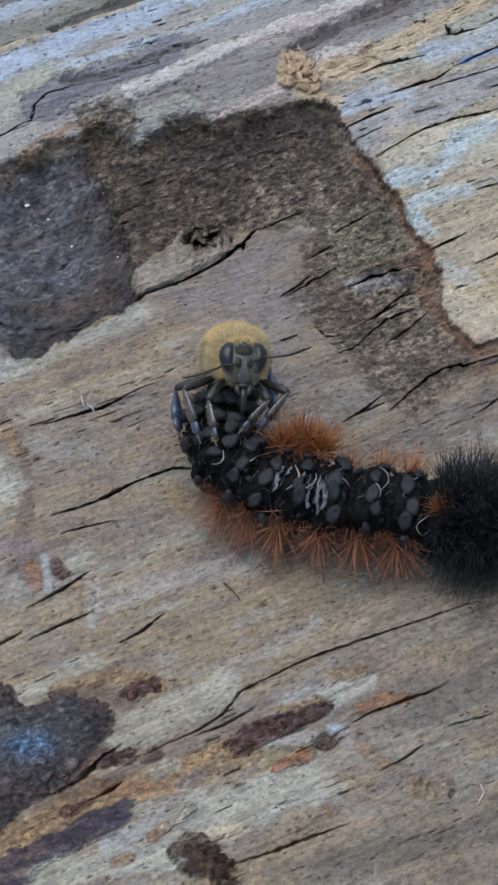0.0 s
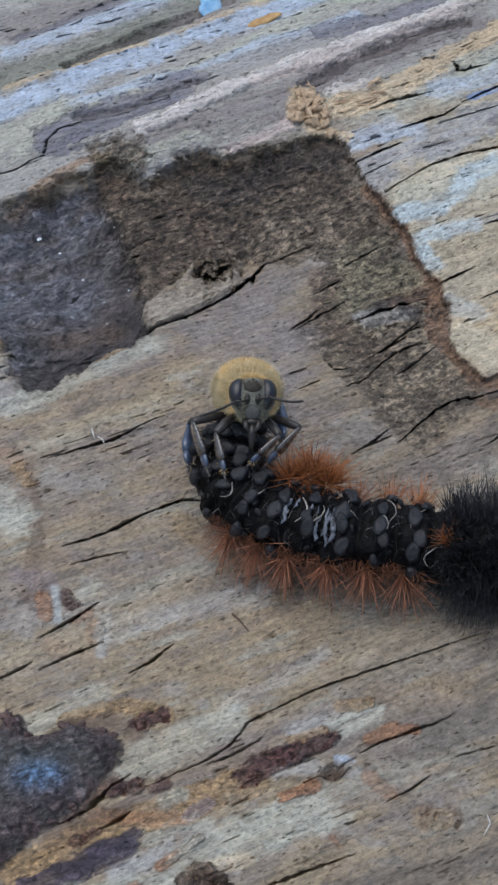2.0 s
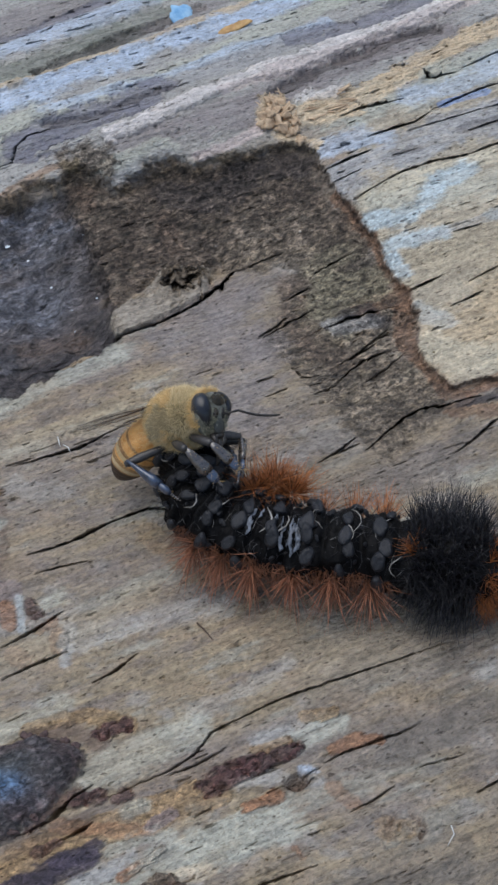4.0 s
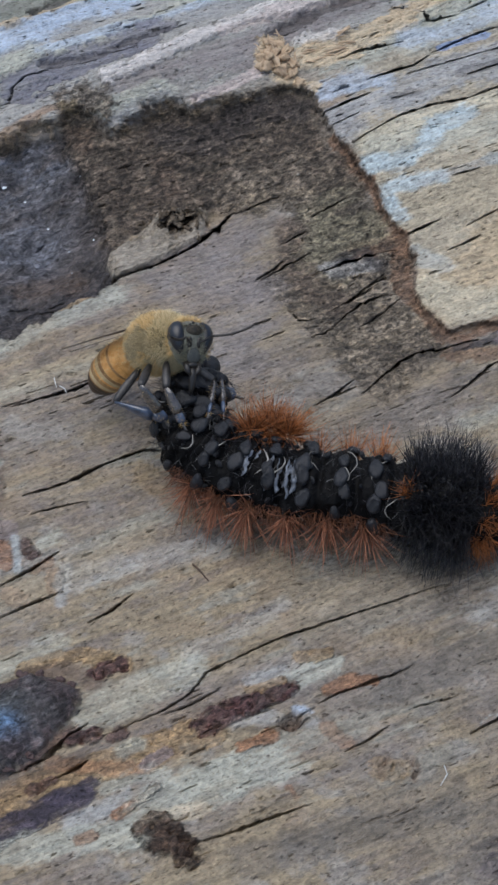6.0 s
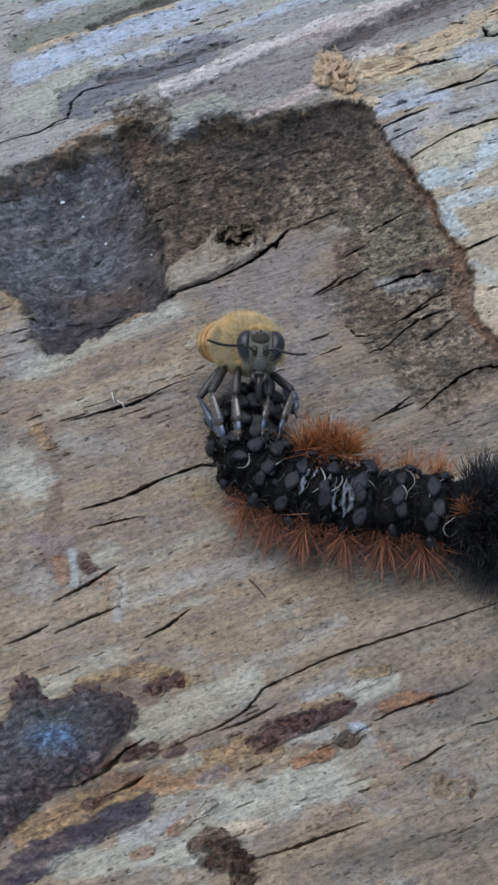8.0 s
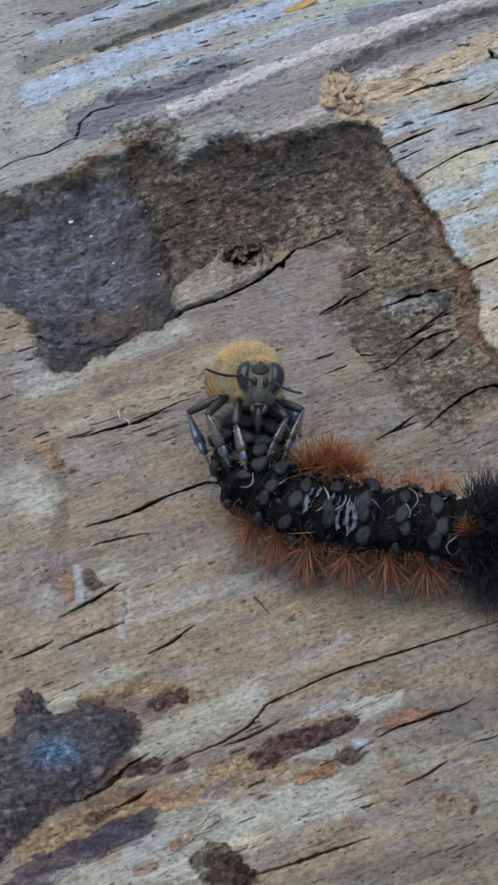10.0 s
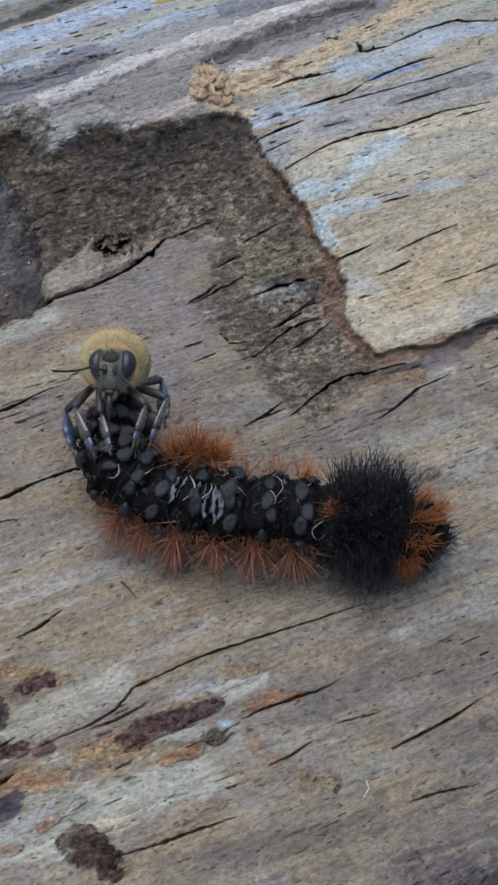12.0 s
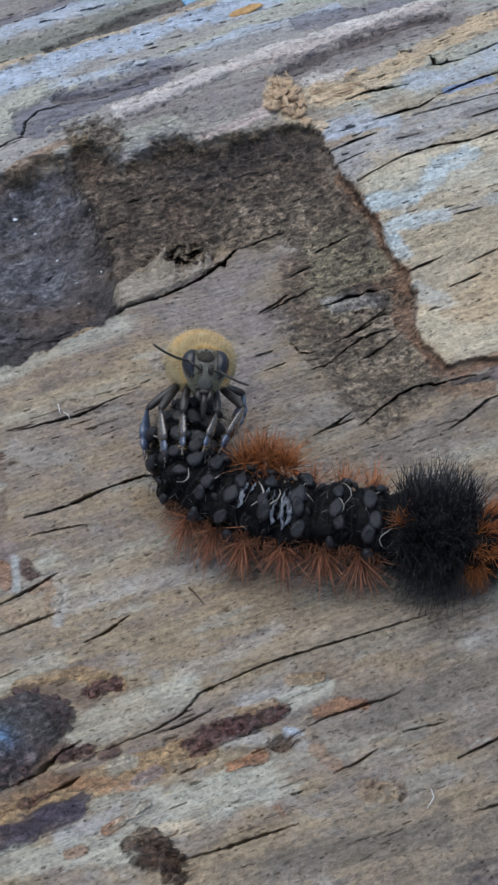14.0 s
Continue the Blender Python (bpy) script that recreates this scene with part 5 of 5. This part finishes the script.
def build_head():
    """Heart-shaped face looking along x, with the eyes at its sides."""
    shape = lambda x, y, z: (x * (1.0 if x < 0 else 0.72 + 0.10 * z), y * (1 + 0.16 * z - (0.16 * z * z if z < 0 else 0.05 * z * z)), z)
    head = part("head", blob(1.15, 1.62, 1.70, 28, 18, shape), FACE, bee, "greyish fuzzy heart-shaped face")
    for side in (1, -1):
        eye = blob(0.78, 0.60, 1.40, 22, 18, lambda x, y, z, side=side: (x * (1 + 0.10 * z) + 0.05 - 0.08 * z * z, y * (1 + 0.26 * z) + side * (1.06 + 0.16 * z - 0.18 * z * z), z + 0.26))
        part("compound_eye", eye, EYE, head, "glossy black compound eye")
        jaw = tube([(0.55, side * 0.45, -1.25), (0.85, side * 0.42, -1.75), (0.9, side * 0.10, -2.15)], [0.26, 0.22, 0.10], 10)
        part("mandible", jaw, SHELL, head)
        sock = moved(blob(0.14, 0.22, 0.42, 12, 8), Matrix.Translation((0.80, side * 0.38, 0.22)))
        part("antenna_socket", sock, SHELL, head)
    plate = moved(blob(0.13, 0.55, 0.55, 20, 12), Matrix.Translation((0.80, 0, -0.72)))
    part("clypeus", plate, plain("dark_grey_clypeus", (0.030, 0.032, 0.030), (0.075, 0.078, 0.07), 0.5, 5000.0, 0.00003), head, "dark grey lower face plate")
    part("vertex_cap", moved(blob(0.76, 0.95, 0.60, 24, 14), Matrix.Translation((0.12, 0, 0.95))), plain("dull_dark_crown", (0.010, 0.009, 0.007), (0.045, 0.038, 0.026), 0.6, 4000.0, 0.00008), head, "dull dark crown of the head")
    fuzz("vertex_fuzz", hairy("brown_crown_hair", (0.03, 0.024, 0.014), (0.16, 0.125, 0.07), 0.8), 0.75, 1.30, 0.52, (0.12, 0, 1.0), 420, 0.30, 0.014, lambda x, y, z: z > -0.2 and abs(y) < 0.75, head, "short brown crown hair", 0.1, 8)
    part("labrum", moved(blob(0.18, 0.42, 0.20, 14, 8), Matrix.Translation((0.82, 0, -1.36))), SHELL, head)
    part("proboscis", tube([(0.6, 0, -1.5), (0.85, 0, -2.2), (0.8, 0, -3.0), (0.6, 0, -3.5)], [0.30, 0.26, 0.20, 0.10], 10), SHELL, head, "dark brown proboscis")
    for y, z in ((0, 1.60), (0.26, 1.46), (-0.26, 1.46)):
        part("ocellus", moved(blob(0.10, 0.10, 0.10, 10, 6), Matrix.Translation((0.42, y, z))), EYE, head)
    fuzz("face_fuzz", hairy("pale_face_hair", (0.14, 0.135, 0.09), (0.52, 0.50, 0.37)), 0.86, 1.30, 1.62, (0, 0, 0), 1400, 0.30, 0.013, lambda x, y, z: x > 0.1 and 0.25 < abs(y) < 0.9 and -0.8 < z < 0.40, head, "pale short face hair", -0.3, 5)
    fuzz("crown_fuzz", GOLD, 1.1, 1.45, 1.65, (-0.2, 0, 0.05), 1600, 0.62, 0.02, lambda x, y, z: x < 0.25 and z > -0.5, head, "golden hair behind the head", 0.0, 6)
    return head


def build_antenna(head, side):
    """Elbowed feeler: a short shaft and a ringed whip."""
    feeler = part("antenna", tube([(0, 0, 0), (0.22, side * 0.45, 0.28), (0.38, side * 0.95, 0.52)], [0.085, 0.075, 0.09], 8), SHELL, head)
    line = [Vector((0.38, side * 0.95, 0.52)) + Vector((0.34 * q, side * 0.62 * q, -0.10 * q + 0.02 * q * q)) * 0.42 for q in range(11)]
    part("flagellum", tube(line, [0.085 + 0.012 * (q % 2) for q in range(10)] + [0.05], 8), SHELL, feeler)
    return feeler


def build_wing(side):
    film = wing_material()
    def sheet(length, width, x0):
        verts, faces, n, m = [], [], 16, 6
        for top in (0, 1):
            for k in range(n + 1):
                q = k / n
                half = width * (math.sin(math.pi * min(1, 0.04 + 0.92 * q ** 0.75)) ** 0.6)
                for j in range(m + 1):
                    r = j / m
                    verts.append((x0 - length * q, side * half * (0.95 * r - 0.10), 0.05 * math.sin(r * 9) * q + 0.012 * top))
        size = (n + 1) * (m + 1)
        for k in range(n):
            for j in range(m):
                a = k * (m + 1) + j
                faces.append((a, a + 1, a + m + 2, a + m + 1))
                faces.append((size + a, size + a + m + 1, size + a + m + 2, size + a + 1))
        for k in range(n):
            for j, flip in ((0, 0), (m, 1)):
                a, b = k * (m + 1) + j, (k + 1) * (m + 1) + j
                faces.append((a, b, size + b, size + a) if not flip else (a, size + a, size + b, b))
        return verts, faces

    fore = part("forewing", sheet(7.8, 2.7, 0), film, bee, "smoky translucent forewing")
    part("vein", tube([(0, 0, 0.02), (-4, -side * 0.25, 0.03), (-6.6, -side * 0.18, 0.03)], [0.09, 0.07, 0.03], 6), UMBER, fore)
    part("vein", tube([(0, side * 0.1, 0.02), (-3, side * 0.8, 0.07), (-6.4, side * 1.7, 0.06)], [0.05, 0.04, 0.02], 6), UMBER, fore)
    hind = part("hindwing", sheet(6.2, 2.1, -0.6), film, bee, "smoky translucent hindwing")
    return fore, hind


def build_leg(femur_length, tibia_length, broad):
    """Thigh, shin and foot; each bone lies along x from its joint."""
    f = femur_length
    thigh = part("femur", tube([(0, 0, 0), (0.2 * f, 0, 0), (0.6 * f, 0, 0.03), (0.92 * f, 0, 0), (f, 0, 0)], [0.19, 0.28, 0.34, 0.28, 0.19], 12), THIGH, bee)
    t = tibia_length
    shin = part("tibia", tube([(0, 0, 0), (0.15 * t, 0, 0), (0.5 * t, 0, 0), (0.62 * t, 0, 0)], [0.17, 0.32, 0.50 * broad, 0.44 * broad], 14, 0.55), PAINTED_SHEEN if broad > 1.2 else LEG, bee)
    foot = tube([(0.60 * t, 0, 0), (0.65 * t, 0, 0), (0.78 * t, 0, 0), (0.86 * t, 0, 0)], [0.20, 0.36 * broad, 0.38 * broad, 0.22], 12, 0.5)
    joints = []
    for q in range(4):
        a = (0.85 + 0.038 * q) * t
        joints.append(tube([(a, 0, 0), (a + 0.036 * t, 0, 0)], [0.09, 0.13], 8))
    claws = [tube([(t, 0, 0), (t + 0.15, 0.08 * k, 0.0), (t + 0.22, 0.14 * k, -0.08)], [0.05, 0.04, 0.015], 5) for k in (1, -1)]
    part("basitarsus", foot, PAINTED_SHEEN, shin, "flat glossy foot segment with reflected sky blue painted in")
    part("tarsus", joined(*joints, *claws), LEG, shin, "jointed dark foot")
    rng = random.Random(int(f * 100))
    roots = [Vector((rng.uniform(0.1, 0.9) * t, 0, 0)) for _ in range(90)]
    ways = [Vector((0.5, rng.gauss(0, 1), rng.gauss(0, 1))) for _ in range(90)]
    part("leg_hair", bristles(roots, ways, [rng.uniform(0.3, 0.6) for _ in range(90)], 0.013, rng, 0, 0.2, 2), GOLD, shin, "fine pale leg hair")
    return thigh, shin


build_thorax()
belly = build_abdomen()
head = build_head()
feelers = {side: build_antenna(head, side) for side in (1, -1)}
wings = {side: build_wing(side) for side in (1, -1)}
# hip in the bee's space, place of the foot in the world, bone lengths
FOOT = [(-4.8, -5.5, 6.2), (-6.0, -5.0, 5.8), (-7.6, -4.0, 4.8), (-3.3, -4.4, 6.2), (-2.2, -3.9, 5.6), (-1.1, -0.9, 4.6)]
# where the feet stand while the bee is turned sideways
FOOT_ASIDE = [(-2.2, -3.4, 6.4), (-2.5, -5.1, 6.2), (-6.6, -7.4, 5.6), (-1.4, -3.5, 5.8), (-1.8, -5.1, 5.8), (-1.2, -4.0, 5.5)]
LEGS = []
for hip, foot, bones in (
    ((1.5, -1.0, -1.6), FOOT[0], (2.3, 3.2, 0.9)),
    ((0.3, -1.5, -1.7), FOOT[1], (3.0, 3.9, 1.0)),
    ((-0.9, -1.3, -1.7), FOOT[2], (3.1, 4.6, 1.5)),
    ((1.5, 1.0, -1.6), FOOT[3], (2.3, 3.2, 0.9)),
    ((0.3, 1.5, -1.7), FOOT[4], (3.0, 3.9, 1.0)),
    ((-0.9, 1.3, -1.7), FOOT[5], (3.1, 4.6, 1.5)),
):
    LEGS.append((Vector(hip), Vector(foot), bones, *build_leg(*bones)))


# ---- small things on the wood ----
def fibre(points, radius, mat, label):
    line = [Vector(on_log(x, y)) + Vector((0, 0, lift)) for x, y, lift in points]
    return tagged(part("fibre", tube(line, [radius] * (len(line) - 1) + [radius * 0.4], 6), mat), label, "fibre")


WHITE = plain("white_fibre", (0.50, 0.50, 0.48), (0.75, 0.75, 0.72), 0.6, 4000.0, 0.0)
BROWN_HAIR = plain("brown_hair", (0.05, 0.03, 0.02), (0.12, 0.07, 0.05), 0.5, 4000.0, 0.0)
fibre([(-3.8, -11.9, 0.1), (-3.3, -12.5, 0.2), (-2.6, -13.4, 0.08)], 0.06, BROWN_HAIR, "loose brown bristle lying on the wood")
fibre([(13.3, -27.6, 0.1), (13.45, -28.3, 0.25), (13.0, -29.1, 0.08)], 0.045, WHITE, "short white fibre lying on the wood")
fibre([(-14.7, 4.5, 0.1), (-14.3, 4.1, 0.2), (-13.9, 3.2, 0.1)], 0.045, WHITE, "bent white fibre lying on the wood")
fibre([(-15.2, 5.3, 0.1), (-15.05, 4.8, 0.15), (-14.9, 4.3, 0.1)], 0.05, WHITE, "short white fibre lying on the wood")


def flake(x, y, rx, ry, turn, mat, label, tall=0.25):
    rng = random.Random(int(x * 10))
    shape = blob(rx, ry, tall, 14, 8, lambda a, b, c: (a, b * (1 + 0.9 * noise.noise((a * 1.6, b * 1.6, x))), c * 0.6 + 0.5 * tall * noise.noise((a * 1.8, b * 1.8, y)) + 0.25 * b))
    ob = part("flake", shape, mat, at=place(on_log(x, y)[0], on_log(x, y)[1], on_log(x, y)[2] + tall * 0.4, rng.uniform(-12, 12), rng.uniform(-12, 12), turn))
    return tagged(ob, label, "flake")


CYAN = plain("bright_blue_flake_skin", (0.14, 0.36, 0.62), (0.42, 0.66, 0.86), 0.4, 900.0, 0.00004)
OCHRE = plain("ochre_flake_skin", (0.30, 0.16, 0.05), (0.62, 0.40, 0.17), 0.6, 1200.0, 0.00004)
ICE = plain("pale_speck_skin", (0.55, 0.62, 0.68), (0.80, 0.86, 0.90), 0.35, 3000.0, 0.0)
flake(-8.4, 59.2, 1.7, 1.1, 60, CYAN, "bright blue flake lying on the wood", 0.7)
flake(-3.2, 56.0, 1.8, 0.5, 28, OCHRE, "ochre wood flake lying on the wood", 0.35)
for x, y, r in ((-21.9, 28.7, 0.24), (-20.1, 27.6, 0.14), (-17.9, 24.6, 0.13), (-15.8, 21.2, 0.10), (-13.8, 21.9, 0.10), (-15.5, 29.5, 0.09), (-15.3, 18.7, 0.09), (-14.9, 14.0, 0.09)):
    flake(x, y, r, r * 0.7, 40, ICE, "tiny pale speck in the dark hollow", 0.1)

# crumbs of rotten wood in and around the knothole, and on the bark blister
SLIVER = plain("torn_tan_wood", (0.33, 0.225, 0.14), (0.62, 0.47, 0.315), 0.8, 1800.0, 0.00005, (1, 4, 1))
CRUMB = plain("rotten_wood_crumb", (0.030, 0.022, 0.015), (0.20, 0.15, 0.10), 0.85, 2500.0, 0.0001)
PURPLE = plain("purple_brown_bark_crumb", (0.035, 0.022, 0.022), (0.15, 0.095, 0.088), 0.7, 2500.0, 0.0001)
crng = random.Random(21)


def crumb(x, y, size, mat, label):
    q = crng.uniform(0, 50)
    shape = blob(size, size * crng.uniform(0.5, 0.9), size * 0.6, 18, 12, lambda a, b, c: tuple(Vector((a, b, c)) * (1 + 0.9 * noise.noise((a * 1.5 / size + q, b * 1.5 / size, c * 1.5 / size)) + 0.5 * noise.noise((a * 3.5 / size + q, b * 3.5 / size, c * 3.5 / size)))))
    px, py, pz = on_log(x, y)
    return tagged(part("wood_crumb", shape, mat, at=place(px, py, pz + size * 0.1, crng.uniform(-40, 40), crng.uniform(-40, 40), crng.uniform(0, 360))), label, "crumb")


for x, y, size in ((-8.2, 23.2, 0.34), (-7.9, 23.8, 0.26), (-5.6, 22.6, 0.40), (-5.2, 22.1, 0.30), (-5.9, 21.7, 0.28), (-7.2, 24.0, 0.30), (-6.3, 24.0, 0.24), (-8.4, 22.4, 0.22), (-5.0, 21.3, 0.24)):
    crumb(x, y, size, CRUMB, "brown crumb of rotten wood beside the knothole")
for x, y, size in ((0.8, 45.2, 0.8), (0.4, 44.3, 0.9), (0.0, 43.4, 0.9), (1.3, 43.2, 0.8), (0.2, 42.4, 0.8), (1.2, 42.0, 0.7), (1.8, 44.2, 0.6), (2.2, 41.4, 0.6), (3.0, 40.4, 0.5), (2.4, 42.8, 0.6)):
    crumb(x, y, size, SLIVER, "torn tan lump at the broken wood edge")
for x, y, size in ((-18.6, -21.5, 0.5), (-18.2, -22.3, 0.55), (-19.0, -22.6, 0.4), (-14.6, -21.9, 0.5), (-13.6, -21.8, 0.4), (-20.6, -25.0, 0.5), (-19.8, -25.3, 0.35), (-16.9, -22.9, 0.3), (-12.2, -22.0, 0.35), (-11.4, -22.4, 0.3), (-13.6, -28.0, 0.35), (-14.9, -29.2, 0.3)):
    crumb(x, y, size, PURPLE, "purple-brown crumb at the edge of the bark blister")

crumb(-0.9, -13.5, 0.22, plain("black_grain", (0.006, 0.005, 0.005), (0.02, 0.017, 0.016), 0.5, 3000.0, 0.00005), "tiny black grain lying on the wood")

# torn slivers at the corner of the step
srng = random.Random(12)
for k in range(44):
    # a frayed clump at the corner, thin slivers along the edge beyond it
    if k < 12:
        x, y = srng.gauss(0.8, 0.8), srng.gauss(43.0, 1.6)
        a, ln, curl, w = srng.gauss(60, 70), srng.uniform(1.0, 2.2), srng.uniform(0.2, 1.1), srng.uniform(0.05, 0.10)
    else:
        x = srng.uniform(2.0, 6.5)
        y = 41.6 + 0.45 * x + srng.uniform(-0.6, 2.0)
        a, ln, curl, w = srng.gauss(28, 12), srng.uniform(0.8, 1.9), srng.uniform(0.0, 0.2), srng.uniform(0.04, 0.10)
    c, t = math.cos(radians(a)), math.sin(radians(a))
    x, y, z = on_log(x, y)
    bow = srng.uniform(-0.5, 0.5)
    line = [(x + c * ln * q - t * bow * q * q, y + t * ln * q + c * bow * q * q, z - 0.05 + curl * math.sin(1.9 * q)) for q in (0, 0.2, 0.4, 0.6, 0.8, 1.0)]
    tagged(part("splinter", tube(line, [w, w * 1.4, w * 1.1, w * 1.3, w, w * 0.4], 6, 0.4), SLIVER), "torn tan splinter at the broken wood edge", "splinter", "splinters at the broken edge")


# ---- what moves ----
# seconds, head centre in millimetres, turn and pitch of the body, turn of the head
BEE = [
    (0, -2.86, 0.04, 9.50, 12, -8, 8),
    (0.5, -3.39, -0.39, 9.50, 10, -8, 2),
    (1, -4.30, -1.22, 9.50, -16, -8, -12),
    (1.5, -3.48, -0.22, 9.50, 2, -8, 0),
    (2, -2.80, -0.29, 9.50, 9, -8, 2),
    (2.5, -4.03, -0.26, 9.50, -6, -8, -2),
    (2.7, -3.97, -0.26, 9.50, -6, -8, -2),
    (4.8, -3.46, -0.90, 9.50, 82, 24, 74),
    (5, -3.04, -0.16, 9.50, 84, 22, 72),
    (5.2, -3.84, -0.57, 9.50, 72, 20, 60),
    (5.5, -3.91, -1.21, 9.50, 58, 18, 36),
    (5.7, -4.02, -0.25, 9.50, 48, 2, 26),
    (6, -4.58, 0.28, 9.50, 47, 8, 28),
    (6.5, -4.35, 0.25, 9.50, 44, 0, 16),
    (7, -4.41, 0.40, 9.50, 39, -2, 6),
    (7.5, -4.13, 0.90, 9.50, 27, -4, 0),
    (7.7, -3.72, 1.09, 9.50, 25, -5, 0),
    (9.8, -3.71, -0.47, 9.50, 21, -7, 4),
    (10, -4.01, -0.32, 9.50, 20, -8, 2),
    (10.5, -4.45, -0.50, 9.50, 10, -8, -6),
    (11, -3.54, 0.25, 9.50, 6, -8, 2),
    (11.5, -4.31, -0.49, 9.50, 4, -8, 0),
    (12, -5.03, -0.50, 9.50, 0, -8, -10),
    (12.5, -5.44, -0.42, 9.50, -8, -8, -18),
    (13, -4.73, -0.22, 9.50, 0, -8, -8),
    (13.5, -3.10, -0.08, 9.50, 10, -8, 4),
    (14, -3.49, 0.33, 9.50, 10, -8, 4),
]
# how the feelers swing: seconds, then turn and lift of each
FEELERS = [(0, 10, 10, 30, -60), (1.5, 0, 0, 10, -60), (2.7, -20, -60, -20, -60), (5, 0, 0, 0, 0), (6.5, 0, 25, -20, -20), (7.5, -10, -10, -10, -10), (10, -20, -40, 0, 0), (11, -30, -60, -20, -60), (12.5, -30, -60, 0, -10), (14, -20, -50, 0, 30)]


def bone(start, end, pole):
    """The pose of a bone that lies along x from start to end."""
    x = (end - start).normalized()
    y = pole.cross(x).normalized()
    m = Matrix((x, y, x.cross(y))).transposed().to_4x4()
    return Matrix.Translation(start * MM) @ m


# the bee's up is tilted back by the camera's pitch, to fit its view
LEAN = Euler((radians(-49), 0, 0)).to_matrix()


# the bee's tugging rocks the caterpillar about its tail: seconds, degrees
ROCK = [(0, -3.2), (0.5, -3.4), (1, -3.6), (1.5, -3.4), (2, -3.0), (2.7, -2.6), (4.8, -2.4), (5, -2.8), (5.5, -2.4), (6, -2.5), (6.5, -2.4), (7, -2.0), (7.5, -1.6), (10, -0.8), (10.5, -0.3), (11, 0.0), (11.5, 0.1), (12, 0.7), (12.5, 0.9), (13, 0.5), (13.5, -0.3), (14, 0.0)]


def rocked(t):
    """The caterpillar's pose in millimetres at a time."""
    k = max(i for i, row in enumerate(ROCK) if row[0] <= t or i == 0)
    (t0, a0), (t1, a1) = ROCK[k], ROCK[min(k + 1, len(ROCK) - 1)]
    a = a0 if t1 == t0 else a0 + (a1 - a0) * (t - t0) / (t1 - t0)
    pivot = Vector((14.0, -8.7, 0))
    return Matrix.Translation(pivot) @ Matrix.Rotation(radians(a), 4, "Z") @ Matrix.Translation(-pivot)


def motions():
    rows = []
    for t, _ in ROCK:
        m = rocked(t)
        m.translation *= MM
        rows.append((t, m))
    walk(dead, rows)
    body_rows, head_rows, belly_rows, thighs, shins = [], [], [], [[] for _ in LEGS], [[] for _ in LEGS]
    for t, x, y, z, turn, pitch, gaze in BEE:
        r = LEAN @ Euler((0, radians(-pitch), radians(turn - 90))).to_matrix()
        origin = Vector((x, y, z)) - r @ Vector((2.9, 0, -0.50))
        m = Matrix.Translation(origin * MM) @ r.to_4x4()
        body_rows.append((t, m))
        # the face keeps looking up at about the same slope while the body turns
        look_r = LEAN @ Euler((0, radians(4), radians(gaze - 90))).to_matrix()
        head_rows.append((t, Matrix.Translation(Vector((2.9, 0, -0.50)) * MM) @ (r.inverted() @ look_r).to_4x4()))
        belly_rows.append((t, ABDOMEN_AT @ pose(0, 0, 0, 0, 8 if 6.2 < t < 7.8 else -8, 0)))
        to_bee = (Matrix.Translation(origin) @ r.to_4x4()).inverted()
        for k, (hip, foot, (a, b, _), _, _) in enumerate(LEGS):
            target = to_bee @ (rocked(t) @ (Vector(FOOT_ASIDE[k]) if 4.7 < t < 5.6 else Vector((-5.6, -4.6, 5.6)) if k == 2 and 5.6 <= t < 8.0 else foot))
            span = target - hip
            d = min(max(span.length, abs(a - b) + 0.05), a + b - 0.02)
            axis = span.normalized()
            pole = Vector((0.1 if hip.x > 0 else -0.8, 0.8 if hip.y > 0 else -0.8, 0.7 if hip.x > 0 else 0.3 if 4.7 < t < 5.6 else 0.0))
            pole = (pole - axis * pole.dot(axis)).normalized()
            c = (a * a + d * d - b * b) / (2 * a * d)
            knee = hip + axis * (a * c) + pole * (a * math.sqrt(max(0, 1 - c * c)))
            thighs[k].append((t, bone(hip, knee, pole)))
            shins[k].append((t, bone(knee, hip + axis * d, pole)))
    walk(bee, body_rows)
    walk(head, head_rows)
    walk(belly, belly_rows)
    for k, leg in enumerate(LEGS):
        walk(leg[3], thighs[k])
        walk(leg[4], shins[k])
    for side, column in ((1, 1), (-1, 3)):
        rows = [(row[0], place(0.88, side * 0.30, 0.14, 0, -row[column + 1], side * row[column])) for row in FEELERS]
        walk(feelers[side], rows)
    # wings fold along the back, and lift while the bee turns away
    for side, (fore, hind) in wings.items():
        for wing, spread, drop in ((fore, 10, 0), (hind, 15, -0.25)):
            low = place(-1.5, side * 1.15, 1.25 + drop, -side * 50, -12, side * (spread - 4))
            high = place(-0.4, side * 1.35, 1.35 + drop, side * 8, 4, -side * (spread - 6))
            walk(wing, [(0, low), (2.7, low), (4.4, high), (5.6, high), (6.5, low), (14, low)])


motions()
